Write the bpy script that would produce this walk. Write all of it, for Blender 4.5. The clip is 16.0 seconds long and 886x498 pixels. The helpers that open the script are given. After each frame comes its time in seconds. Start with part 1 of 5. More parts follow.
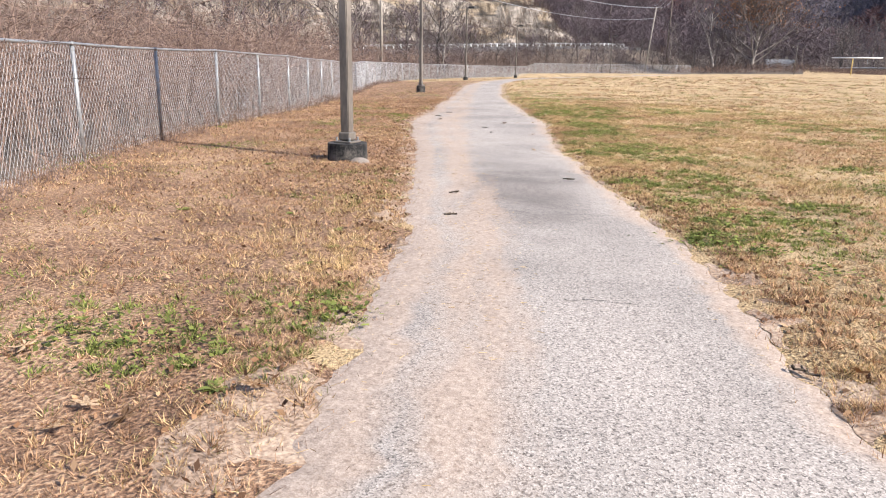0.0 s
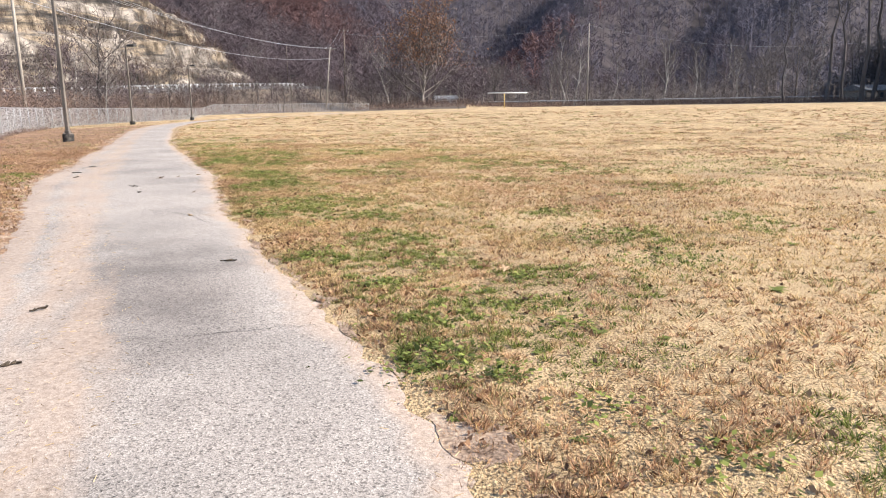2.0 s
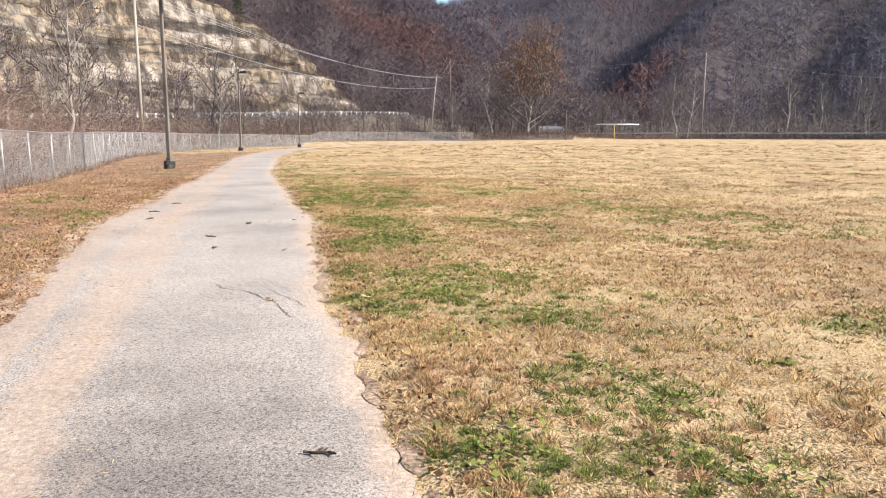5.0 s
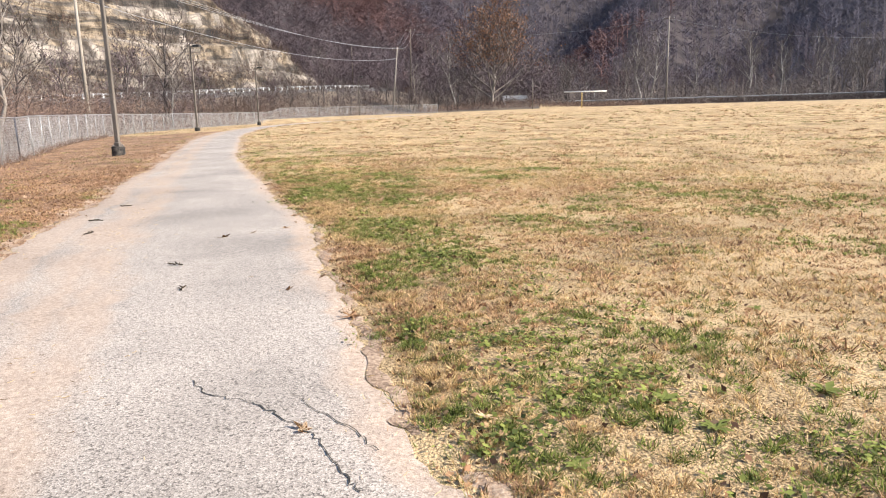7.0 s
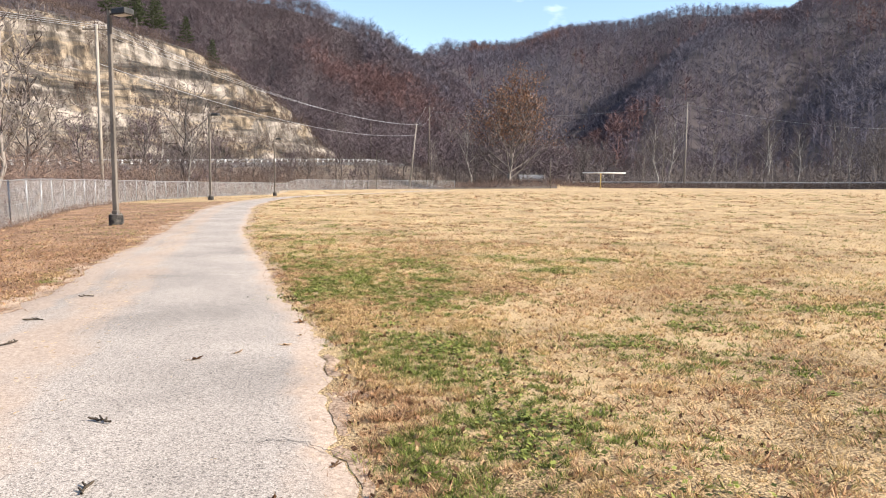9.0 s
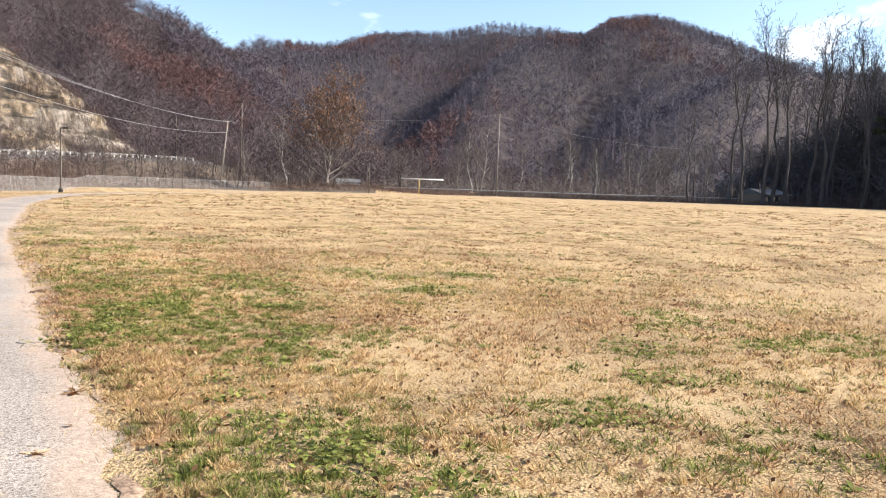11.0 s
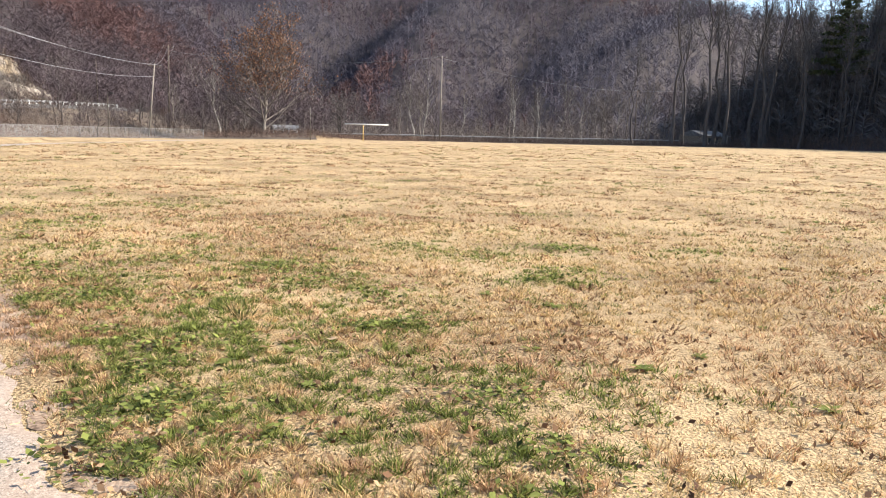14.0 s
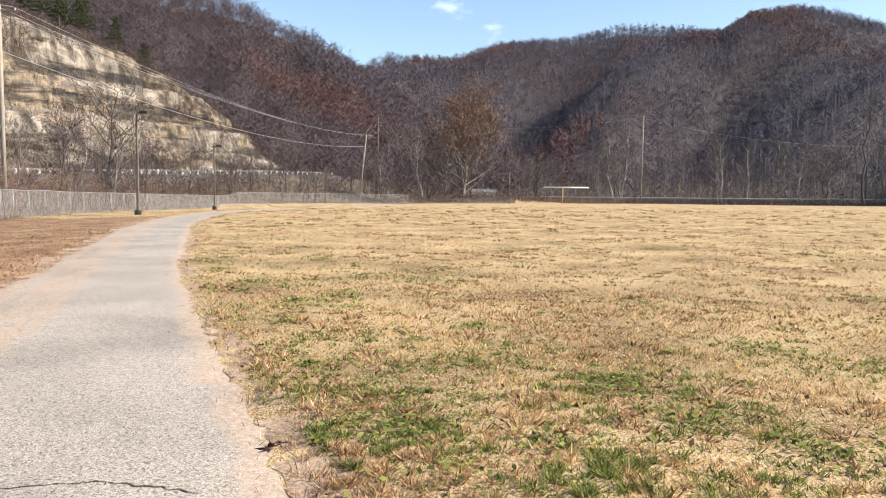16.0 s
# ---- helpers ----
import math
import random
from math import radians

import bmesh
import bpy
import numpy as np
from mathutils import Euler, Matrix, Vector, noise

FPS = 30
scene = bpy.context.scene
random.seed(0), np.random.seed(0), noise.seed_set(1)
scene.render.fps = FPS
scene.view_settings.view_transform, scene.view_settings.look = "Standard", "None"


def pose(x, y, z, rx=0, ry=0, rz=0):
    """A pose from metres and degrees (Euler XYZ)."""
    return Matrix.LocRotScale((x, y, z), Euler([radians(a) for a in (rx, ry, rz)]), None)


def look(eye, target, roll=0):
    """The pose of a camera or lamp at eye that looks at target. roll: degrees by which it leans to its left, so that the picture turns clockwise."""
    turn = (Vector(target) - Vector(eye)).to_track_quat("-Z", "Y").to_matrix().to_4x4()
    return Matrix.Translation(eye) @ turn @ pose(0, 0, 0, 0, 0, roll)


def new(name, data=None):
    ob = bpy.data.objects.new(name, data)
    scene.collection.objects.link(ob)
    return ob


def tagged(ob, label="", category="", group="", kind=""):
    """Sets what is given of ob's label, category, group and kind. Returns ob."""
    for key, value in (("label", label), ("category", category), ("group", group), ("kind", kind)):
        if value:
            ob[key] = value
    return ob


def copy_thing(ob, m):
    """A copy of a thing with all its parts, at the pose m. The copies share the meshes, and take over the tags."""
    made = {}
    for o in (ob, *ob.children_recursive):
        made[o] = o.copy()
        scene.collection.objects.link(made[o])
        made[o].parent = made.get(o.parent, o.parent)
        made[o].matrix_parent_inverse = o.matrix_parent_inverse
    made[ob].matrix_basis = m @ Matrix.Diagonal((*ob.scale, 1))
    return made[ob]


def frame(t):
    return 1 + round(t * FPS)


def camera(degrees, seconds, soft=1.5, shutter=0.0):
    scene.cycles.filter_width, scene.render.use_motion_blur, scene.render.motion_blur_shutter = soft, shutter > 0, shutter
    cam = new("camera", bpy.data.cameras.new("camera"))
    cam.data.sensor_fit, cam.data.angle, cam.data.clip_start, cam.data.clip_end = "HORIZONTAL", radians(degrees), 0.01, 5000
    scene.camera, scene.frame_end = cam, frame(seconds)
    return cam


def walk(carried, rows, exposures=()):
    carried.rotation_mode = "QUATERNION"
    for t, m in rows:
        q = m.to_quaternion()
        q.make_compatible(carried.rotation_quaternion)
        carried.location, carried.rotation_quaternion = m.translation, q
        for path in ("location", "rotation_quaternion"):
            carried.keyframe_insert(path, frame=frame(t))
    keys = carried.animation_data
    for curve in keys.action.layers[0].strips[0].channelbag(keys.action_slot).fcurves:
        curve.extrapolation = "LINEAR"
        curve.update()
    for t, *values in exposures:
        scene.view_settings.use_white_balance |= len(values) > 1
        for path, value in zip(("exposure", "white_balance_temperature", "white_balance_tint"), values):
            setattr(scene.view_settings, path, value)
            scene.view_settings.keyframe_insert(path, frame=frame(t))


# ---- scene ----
cam = camera(63.4, 16.0, soft=1.1)
PATH = [
    (0, (0.867, -0.41, 1.482), (0.028, 1.335, 0.98), 0.8),
    (0.5, (0.711, 0.203, 1.498), (0.035, 2.029, 1.041), 0.4),
    (1, (0.614, 0.803, 1.505), (0.162, 2.702, 1.068), 0.2),
    (1.5, (0.646, 1.395, 1.486), (0.409, 3.337, 1.069), -0.1),
    (2, (0.558, 2.023, 1.499), (0.5, 3.982, 1.1), -0.6),
    (2.5, (0.538, 2.656, 1.502), (0.59, 4.615, 1.105), -0.1),
    (3, (0.423, 3.285, 1.487), (0.482, 5.237, 1.058), 2.2),
    (3.5, (0.223, 3.892, 1.499), (0.162, 5.843, 1.061), 4.2),
    (4, (0.016, 4.5, 1.505), (-0.255, 6.447, 1.134), 3.4),
    (4.5, (-0.299, 5.043, 1.515), (-0.642, 6.986, 1.19), 1.9),
    (4.7, (-0.414, 5.277, 1.523), (-0.765, 7.221, 1.207), 1.0),
    (6.8, (-2.043, 8.293, 1.506), (-2.252, 10.241, 1.102), -1.7),
    (7, (-2.134, 8.537, 1.537), (-2.356, 10.485, 1.143), -1.4),
    (7.5, (-2.283, 9.166, 1.51), (-2.565, 11.116, 1.168), -0.6),
    (8, (-2.574, 9.796, 1.542), (-2.908, 11.75, 1.274), 0.1),
    (8.2, (-2.674, 10.049, 1.596), (-3.025, 12.004, 1.364), 0.3),
    (10.3, (-3.355, 12.976, 1.406), (-3.285, 14.968, 1.234), 1.4),
    (10.5, (-3.468, 13.204, 1.439), (-3.356, 15.193, 1.266), 1.7),
    (11, (-3.669, 13.716, 1.413), (-3.41, 15.693, 1.25), 2.2),
    (11.5, (-3.941, 14.204, 1.413), (-3.49, 16.146, 1.255), 2.2),
    (12, (-4.175, 14.744, 1.41), (-3.498, 16.619, 1.256), 2.5),
    (12.5, (-4.42, 15.276, 1.398), (-3.464, 17.018, 1.169), 2.4),
    (13, (-4.741, 15.77, 1.421), (-3.911, 17.566, 1.128), 0.3),
    (13.5, (-4.914, 16.35, 1.377), (-4.291, 18.221, 1.042), 1.1),
    (14, (-5.178, 16.91, 1.372), (-4.744, 18.838, 1.065), 1.5),
    (14.5, (-5.403, 17.499, 1.361), (-5.176, 19.478, 1.178), 0.8),
    (15, (-5.729, 18.029, 1.345), (-5.672, 20.023, 1.193), -0.2),
    (15.5, (-5.992, 18.518, 1.367), (-6.021, 20.511, 1.208), -0.4),
    (16, (-6.296, 19.049, 1.366), (-6.386, 21.042, 1.221), 0.8),
]
walk(cam, [(t, look(eye, target, roll)) for t, eye, target, roll in PATH], [(0, 1.06, 6150, 13), (3.5, 1.15, 6400, 11), (7, 1.12, 6450, 11), (11, 1.12, 6600, 11), (12.5, 1.28, 6450, 10), (13.5, 1.28, 6450, 10), (14.3, 1.08, 6600, 10), (16, 1.0, 6700, 9)])

# ---- world, sun ----
SUN_AZ, SUN_EL = 97.0, 34.0          # azimuth from +y towards +x
world = bpy.data.worlds.new("sky")
scene.world = world
world.use_nodes = True
wn, wl = world.node_tree.nodes, world.node_tree.links
wn.clear()
w_out = wn.new("ShaderNodeOutputWorld")
w_bg = wn.new("ShaderNodeBackground")
w_sky = wn.new("ShaderNodeTexSky")
w_sky.sky_type = "NISHITA"
w_sky.sun_disc = False
w_sky.sun_elevation = radians(SUN_EL)
w_sky.sun_rotation = radians(SUN_AZ)
w_sky.air_density, w_sky.dust_density, w_sky.ozone_density = 1.0, 0.6, 1.5
w_co = wn.new("ShaderNodeTexCoord")
w_map = wn.new("ShaderNodeMapping")
w_map.inputs["Scale"].default_value = (3.0, 3.0, 7.5)
w_noise = wn.new("ShaderNodeTexNoise")
w_noise.inputs["Scale"].default_value = 2.1
w_noise.inputs["Detail"].default_value = 7
w_ramp = wn.new("ShaderNodeValToRGB")
w_ramp.color_ramp.elements[0].position, w_ramp.color_ramp.elements[1].position = 0.59, 0.82
w_mix = wn.new("ShaderNodeMix")
w_mix.data_type = "RGBA"
w_mix.inputs["B"].default_value = (9.5, 9.7, 10.0, 1)
wl.new(w_co.outputs["Generated"], w_map.inputs["Vector"])
wl.new(w_map.outputs["Vector"], w_noise.inputs["Vector"])
wl.new(w_noise.outputs["Fac"], w_ramp.inputs["Fac"])
wl.new(w_ramp.outputs["Color"], w_mix.inputs["Factor"])
wl.new(w_sky.outputs["Color"], w_mix.inputs["A"])
wl.new(w_mix.outputs["Result"], w_bg.inputs["Color"])
w_bg.inputs["Strength"].default_value = 0.12
wl.new(w_bg.outputs["Background"], w_out.inputs["Surface"])

sun = new("sun", bpy.data.lights.new("sun", "SUN"))
sun.data.energy, sun.data.angle, sun.data.color = 4.6, radians(0.55), (1.0, 0.93, 0.83)
sun_dir = Vector((math.sin(radians(SUN_AZ)) * math.cos(radians(SUN_EL)), math.cos(radians(SUN_AZ)) * math.cos(radians(SUN_EL)), math.sin(radians(SUN_EL))))
sun.matrix_world = look(sun_dir * 300, (0, 0, 0))

# ---- materials ----


def material(name, dark, light, scale=4.0, rough=0.9, bump=0.3, fine=0.0, fine_mix=0.35, stretch=(1, 1, 1), metal=0.0, third=None, per_island=0.0, per_object=0.0, low=0.35, high=0.65, bump_dist=0.02, translucent=0.0):
    """Colour between two or three values by noise at two scales, with relief; world-sized."""
    m = bpy.data.materials.new(name)
    m.use_nodes = True
    nd, lk = m.node_tree.nodes, m.node_tree.links
    bs = nd["Principled BSDF"]
    bs.inputs["Roughness"].default_value, bs.inputs["Metallic"].default_value = rough, metal
    bs.inputs["Specular IOR Level"].default_value = 0.25
    geo = nd.new("ShaderNodeNewGeometry")
    mp = nd.new("ShaderNodeMapping")
    mp.inputs["Scale"].default_value = stretch
    lk.new(geo.outputs["Position"], mp.inputs["Vector"])
    n1, n2 = nd.new("ShaderNodeTexNoise"), nd.new("ShaderNodeTexNoise")
    n1.inputs["Scale"].default_value, n1.inputs["Detail"].default_value = scale, 5
    n2.inputs["Scale"].default_value, n2.inputs["Detail"].default_value = fine or scale * 9, 3
    for n in (n1, n2):
        lk.new(mp.outputs["Vector"], n.inputs["Vector"])
    mixf = nd.new("ShaderNodeMix")
    mixf.inputs["Factor"].default_value = fine_mix
    lk.new(n1.outputs["Fac"], mixf.inputs["A"])
    lk.new(n2.outputs["Fac"], mixf.inputs["B"])
    fac = mixf.outputs["Result"]
    if per_island or per_object:
        rnd = geo.outputs["Random Per Island"]
        if per_object:
            rnd = nd.new("ShaderNodeObjectInfo").outputs["Random"]
        mi = nd.new("ShaderNodeMix")
        mi.inputs["Factor"].default_value = per_island or per_object
        lk.new(fac, mi.inputs["A"])
        lk.new(rnd, mi.inputs["B"])
        fac = mi.outputs["Result"]
    ramp = nd.new("ShaderNodeValToRGB")
    e = ramp.color_ramp.elements
    e[0].position, e[0].color = low, (*dark, 1)
    e[1].position, e[1].color = high, (*light, 1)
    if third:
        k = e.new((low + high) / 2)
        k.color = (*third, 1)
    lk.new(fac, ramp.inputs["Fac"])
    lk.new(ramp.outputs["Color"], bs.inputs["Base Color"])
    if bump:
        b = nd.new("ShaderNodeBump")
        b.inputs["Strength"].default_value, b.inputs["Distance"].default_value = bump, bump_dist
        lk.new(mixf.outputs["Result"], b.inputs["Height"])
        lk.new(b.outputs["Normal"], bs.inputs["Normal"])
    if translucent:
        tr = nd.new("ShaderNodeBsdfTranslucent")
        lk.new(ramp.outputs["Color"], tr.inputs["Color"])
        ms = nd.new("ShaderNodeMixShader")
        ms.inputs["Fac"].default_value = translucent
        out = nd["Material Output"]
        lk.new(bs.outputs["BSDF"], ms.inputs[1])
        lk.new(tr.outputs["BSDF"], ms.inputs[2])
        lk.new(ms.outputs["Shader"], out.inputs["Surface"])
    return m


M_TURF = material("dry_turf", (0.10, 0.062, 0.031), (0.61, 0.445, 0.245), 0.5, bump=1.0, fine=55, fine_mix=0.6, third=(0.45, 0.315, 0.165), low=0.37, high=0.64, bump_dist=0.04)
M_VERGE = material("leafy_verge", (0.07, 0.038, 0.024), (0.50, 0.33, 0.20), 0.9, bump=1.0, fine=40, fine_mix=0.6, third=(0.26, 0.15, 0.088), low=0.37, high=0.63, bump_dist=0.05)
M_EARTH = material("bare_earth", (0.11, 0.070, 0.045), (0.54, 0.41, 0.29), 2.2, bump=0.8, fine=45, fine_mix=0.5, third=(0.34, 0.235, 0.16), low=0.36, high=0.64, bump_dist=0.02)
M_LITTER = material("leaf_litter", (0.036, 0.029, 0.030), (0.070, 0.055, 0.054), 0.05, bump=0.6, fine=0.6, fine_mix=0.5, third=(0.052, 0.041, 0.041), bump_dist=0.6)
M_BRUSHFLOOR = material("brush_floor", (0.05, 0.038, 0.031), (0.22, 0.168, 0.12), 0.16, bump=0.8, fine=7, fine_mix=0.5, bump_dist=0.1)
M_STRAW = material("straw_blades", (0.21, 0.132, 0.056), (0.85, 0.62, 0.325), 0.8, bump=0, per_island=0.75, third=(0.59, 0.41, 0.19), low=0.2, high=0.8, translucent=0.3)
M_TAN = material("tan_blades", (0.14, 0.073, 0.036), (0.76, 0.495, 0.285), 0.8, bump=0, per_island=0.75, third=(0.49, 0.29, 0.155), low=0.2, high=0.8, translucent=0.3)
M_RUSSET = material("russet_blades", (0.12, 0.062, 0.034), (0.52, 0.315, 0.185), 0.8, bump=0, per_island=0.75, third=(0.29, 0.165, 0.09), low=0.2, high=0.8, translucent=0.2)
M_OLIVE = material("olive_blades", (0.09, 0.085, 0.03), (0.42, 0.37, 0.15), 0.8, bump=0, per_island=0.75, low=0.2, high=0.8, translucent=0.3)
M_GREEN = material("green_blades", (0.048, 0.064, 0.016), (0.32, 0.35, 0.088), 0.8, bump=0, per_island=0.75, low=0.2, high=0.8, translucent=0.35)
M_LEAF = material("fallen_leaf", (0.24, 0.13, 0.065), (0.66, 0.48, 0.30), 20, bump=0.3, per_object=0.8, low=0.15, high=0.85, third=(0.46, 0.29, 0.155))
M_TWIG = material("twig", (0.035, 0.027, 0.02), (0.10, 0.075, 0.05), 30)
M_GALV = material("galvanised_steel", (0.22, 0.22, 0.22), (0.42, 0.42, 0.41), 5, rough=0.5, metal=0.55, bump=0.1)
M_WIRE = material("fence_wire", (0.34, 0.33, 0.32), (0.60, 0.58, 0.56), 3, rough=0.5, metal=0.35, bump=0)
M_POLE = material("weathered_bronze_paint", (0.10, 0.085, 0.07), (0.21, 0.18, 0.15), 3, rough=0.55, bump=0.1, stretch=(1, 1, 0.3))
M_LAMPHEAD = material("dark_lamp_paint", (0.03, 0.03, 0.03), (0.07, 0.065, 0.06), 5, rough=0.5)
M_LENS = material("lamp_lens", (0.45, 0.45, 0.42), (0.6, 0.6, 0.57), 8, rough=0.25, bump=0)
M_CONC = material("concrete", (0.15, 0.12, 0.095), (0.33, 0.28, 0.23), 5, bump=0.5, fine=60)
M_LITTERLEAF = material("leaf_scraps", (0.09, 0.045, 0.025), (0.42, 0.27, 0.15), 2, bump=0, per_island=0.8, low=0.15, high=0.85, third=(0.24, 0.13, 0.07))
M_BLACKBASE = material("black_painted_concrete", (0.015, 0.015, 0.015), (0.16, 0.14, 0.12), 6, bump=0.4, fine=40, low=0.42, high=0.75)
M_WOODPOLE = material("weathered_pole_wood", (0.20, 0.17, 0.135), (0.42, 0.37, 0.31), 3, stretch=(6, 6, 0.4), bump=0.4)
M_DARKPOLE = material("brown_pole_wood", (0.09, 0.07, 0.055), (0.20, 0.16, 0.125), 3, stretch=(6, 6, 0.4), bump=0.4)
M_CABLE = material("cable", (0.25, 0.25, 0.26), (0.4, 0.4, 0.41), 1, rough=0.4, metal=0.3, bump=0)
M_WHITE = material("white_paint", (0.62, 0.62, 0.60), (0.82, 0.82, 0.80), 3, rough=0.5, bump=0.1)
M_YELLOW = material("faded_yellow_paint", (0.50, 0.34, 0.10), (0.70, 0.50, 0.18), 3, rough=0.5, bump=0.1)
M_ROOF = material("grey_roofing", (0.10, 0.10, 0.10), (0.24, 0.23, 0.22), 2, bump=0.3)
M_GLASS = material("window_glass", (0.02, 0.025, 0.03), (0.05, 0.06, 0.07), 2, rough=0.1, bump=0)
M_ROAD = material("road_asphalt", (0.06, 0.06, 0.06), (0.13, 0.125, 0.12), 0.6, bump=0.2)
M_BARK_G = material("grey_bark", (0.11, 0.09, 0.075), (0.30, 0.26, 0.22), 0.9, bump=0.3, per_object=0.3, low=0.25, high=0.75)
M_BARK_W = material("pale_bark", (0.16, 0.14, 0.12), (0.46, 0.42, 0.37), 0.6, bump=0.3)
M_BARK_D = material("dark_bark", (0.040, 0.035, 0.033), (0.13, 0.11, 0.10), 0.9, bump=0.3, per_object=0.3, low=0.25, high=0.75)
M_TWIGS_G = material("grey_twigs", (0.075, 0.060, 0.054), (0.20, 0.165, 0.148), 0.4, bump=0, per_island=0.35, low=0.2, high=0.8)
M_TWIGS_M = material("mauve_twigs", (0.072, 0.053, 0.056), (0.140, 0.104, 0.108), 0.03, bump=0, per_island=0.25, low=0.2, high=0.8)
M_TWIGS_R = material("rust_leaves", (0.105, 0.058, 0.054), (0.19, 0.108, 0.098), 0.03, bump=0, per_island=0.25, low=0.2, high=0.8)
# bare-twig mauve pushed bluer: the far hills' haze is put into the colour
M_FAR = material("haze_tinted_grey_twigs", (0.070, 0.062, 0.078), (0.150, 0.134, 0.160), 0.02, bump=0, per_island=0.25, low=0.2, high=0.8)
M_FAR_M = material("haze_tinted_brown_twigs", (0.070, 0.056, 0.068), (0.138, 0.108, 0.126), 0.02, bump=0, per_island=0.25, low=0.2, high=0.8)
M_TWIGS_D = material("dark_twigs", (0.05, 0.046, 0.047), (0.15, 0.135, 0.13), 0.4, bump=0, per_island=0.3, low=0.2, high=0.8)
M_BRUSH = material("dry_brush", (0.08, 0.052, 0.044), (0.34, 0.235, 0.18), 0.35, bump=0, per_island=0.5, low=0.2, high=0.8, third=(0.18, 0.12, 0.092))
M_BRUSH_D = material("dark_brush", (0.05, 0.035, 0.03), (0.17, 0.115, 0.09), 0.35, bump=0, per_island=0.5, low=0.2, high=0.8)
M_ORANGE = material("autumn_leaves", (0.17, 0.085, 0.05), (0.36, 0.19, 0.105), 0.5, bump=0, per_island=0.5, low=0.2, high=0.8, translucent=0.25)
M_PINE = material("pine_needles", (0.022, 0.030, 0.013), (0.085, 0.095, 0.042), 0.4, bump=0, per_island=0.5, low=0.2, high=0.8)
M_CRACK = material("crack_fill", (0.03, 0.028, 0.025), (0.09, 0.08, 0.07), 10)


def path_material():
    """Worn pale asphalt with aggregate, tan sand and straw along the edges, darker damp-looking patches."""
    m = bpy.data.materials.new("worn_asphalt")
    m.use_nodes = True
    nd, lk = m.node_tree.nodes, m.node_tree.links
    bs = nd["Principled BSDF"]
    bs.inputs["Roughness"].default_value = 0.85
    bs.inputs["Specular IOR Level"].default_value = 0.3
    geo, uv = nd.new("ShaderNodeNewGeometry"), nd.new("ShaderNodeUVMap")

    def noise_at(scale, detail=4, stretch=None):
        n = nd.new("ShaderNodeTexNoise")
        n.inputs["Scale"].default_value, n.inputs["Detail"].default_value = scale, detail
        src = geo.outputs["Position"]
        if stretch:
            mp = nd.new("ShaderNodeMapping")
            mp.inputs["Scale"].default_value = stretch
            lk.new(uv.outputs["UV"], mp.inputs["Vector"])
            src = mp.outputs["Vector"]
        lk.new(src, n.inputs["Vector"])
        return n.outputs["Fac"]

    def ramp(fac, stops):
        r = nd.new("ShaderNodeValToRGB")
        e = r.color_ramp.elements
        e[0].position, e[0].color = stops[0][0], (*stops[0][1], 1)
        e[1].position, e[1].color = stops[-1][0], (*stops[-1][1], 1)
        for p, c in stops[1:-1]:
            e.new(p).color = (*c, 1)
        lk.new(fac, r.inputs["Fac"])
        return r.outputs["Color"]

    def mix(fac, a, b, kind="MIX"):
        x = nd.new("ShaderNodeMix")
        x.data_type, x.blend_type = "RGBA", kind
        if isinstance(fac, float):
            x.inputs["Factor"].default_value = fac
        else:
            lk.new(fac, x.inputs["Factor"])
        lk.new(a, x.inputs["A"])
        lk.new(b, x.inputs["B"])
        return x.outputs["Result"]

    def half_of(v):
        h = nd.new("ShaderNodeMath")
        h.operation = "MULTIPLY"
        h.inputs[1].default_value = 0.5
        lk.new(v, h.inputs[0])
        return h.outputs[0]

    vor = nd.new("ShaderNodeTexVoronoi")
    vor.inputs["Scale"].default_value = 125
    lk.new(geo.outputs["Position"], vor.inputs["Vector"])
    stones = ramp(vor.outputs["Color"], ((0.12, (0.20, 0.175, 0.148)), (0.3, (0.34, 0.293, 0.250)), (0.62, (0.45, 0.390, 0.332)), (0.95, (0.63, 0.55, 0.472))))
    speck = ramp(noise_at(62, 2), ((0.35, (0.36, 0.35, 0.35)), (0.43, (1, 1, 1))))
    base = mix(0.9, stones, speck, "MULTIPLY")
    broad = ramp(noise_at(0.5, 6), ((0.32, (0.70, 0.70, 0.70)), (0.6, (1.0, 0.99, 0.98))))
    base = mix(1.0, base, broad, "MULTIPLY")
    # the worn-smooth dark stain where the path dips
    ofs = nd.new("ShaderNodeMapping")
    ofs.vector_type = "TEXTURE"
    ofs.inputs["Location"].default_value, ofs.inputs["Scale"].default_value = (-2.0, 7.6, 0.0), (0.85, 2.5, 5.0)
    ofs.inputs["Rotation"].default_value = (0, 0, radians(25))
    lk.new(geo.outputs["Position"], ofs.inputs["Vector"])
    far_off = nd.new("ShaderNodeVectorMath")
    far_off.operation = "LENGTH"
    lk.new(ofs.outputs["Vector"], far_off.inputs[0])
    worn = nd.new("ShaderNodeMath")
    worn.operation = "MULTIPLY_ADD"
    worn.inputs[1].default_value = 1.6
    lk.new(noise_at(1.7, 6), worn.inputs[0])
    lk.new(far_off.outputs["Value"], worn.inputs[2])
    base = mix(1.0, base, ramp(half_of(worn.outputs[0]), ((0.52, (0.62, 0.61, 0.61)), (0.95, (1, 1, 1)))), "MULTIPLY")
    # sand and straw by the distance across, broken up by noise
    sep = nd.new("ShaderNodeSeparateXYZ")
    lk.new(uv.outputs["UV"], sep.inputs["Vector"])
    prof = nd.new("ShaderNodeValToRGB")
    pe = prof.color_ramp.elements
    pe[0].position, pe[0].color = 0.0, (1, 1, 1, 1)
    pe[1].position, pe[1].color = 1.0, (0.9, 0.9, 0.9, 1)
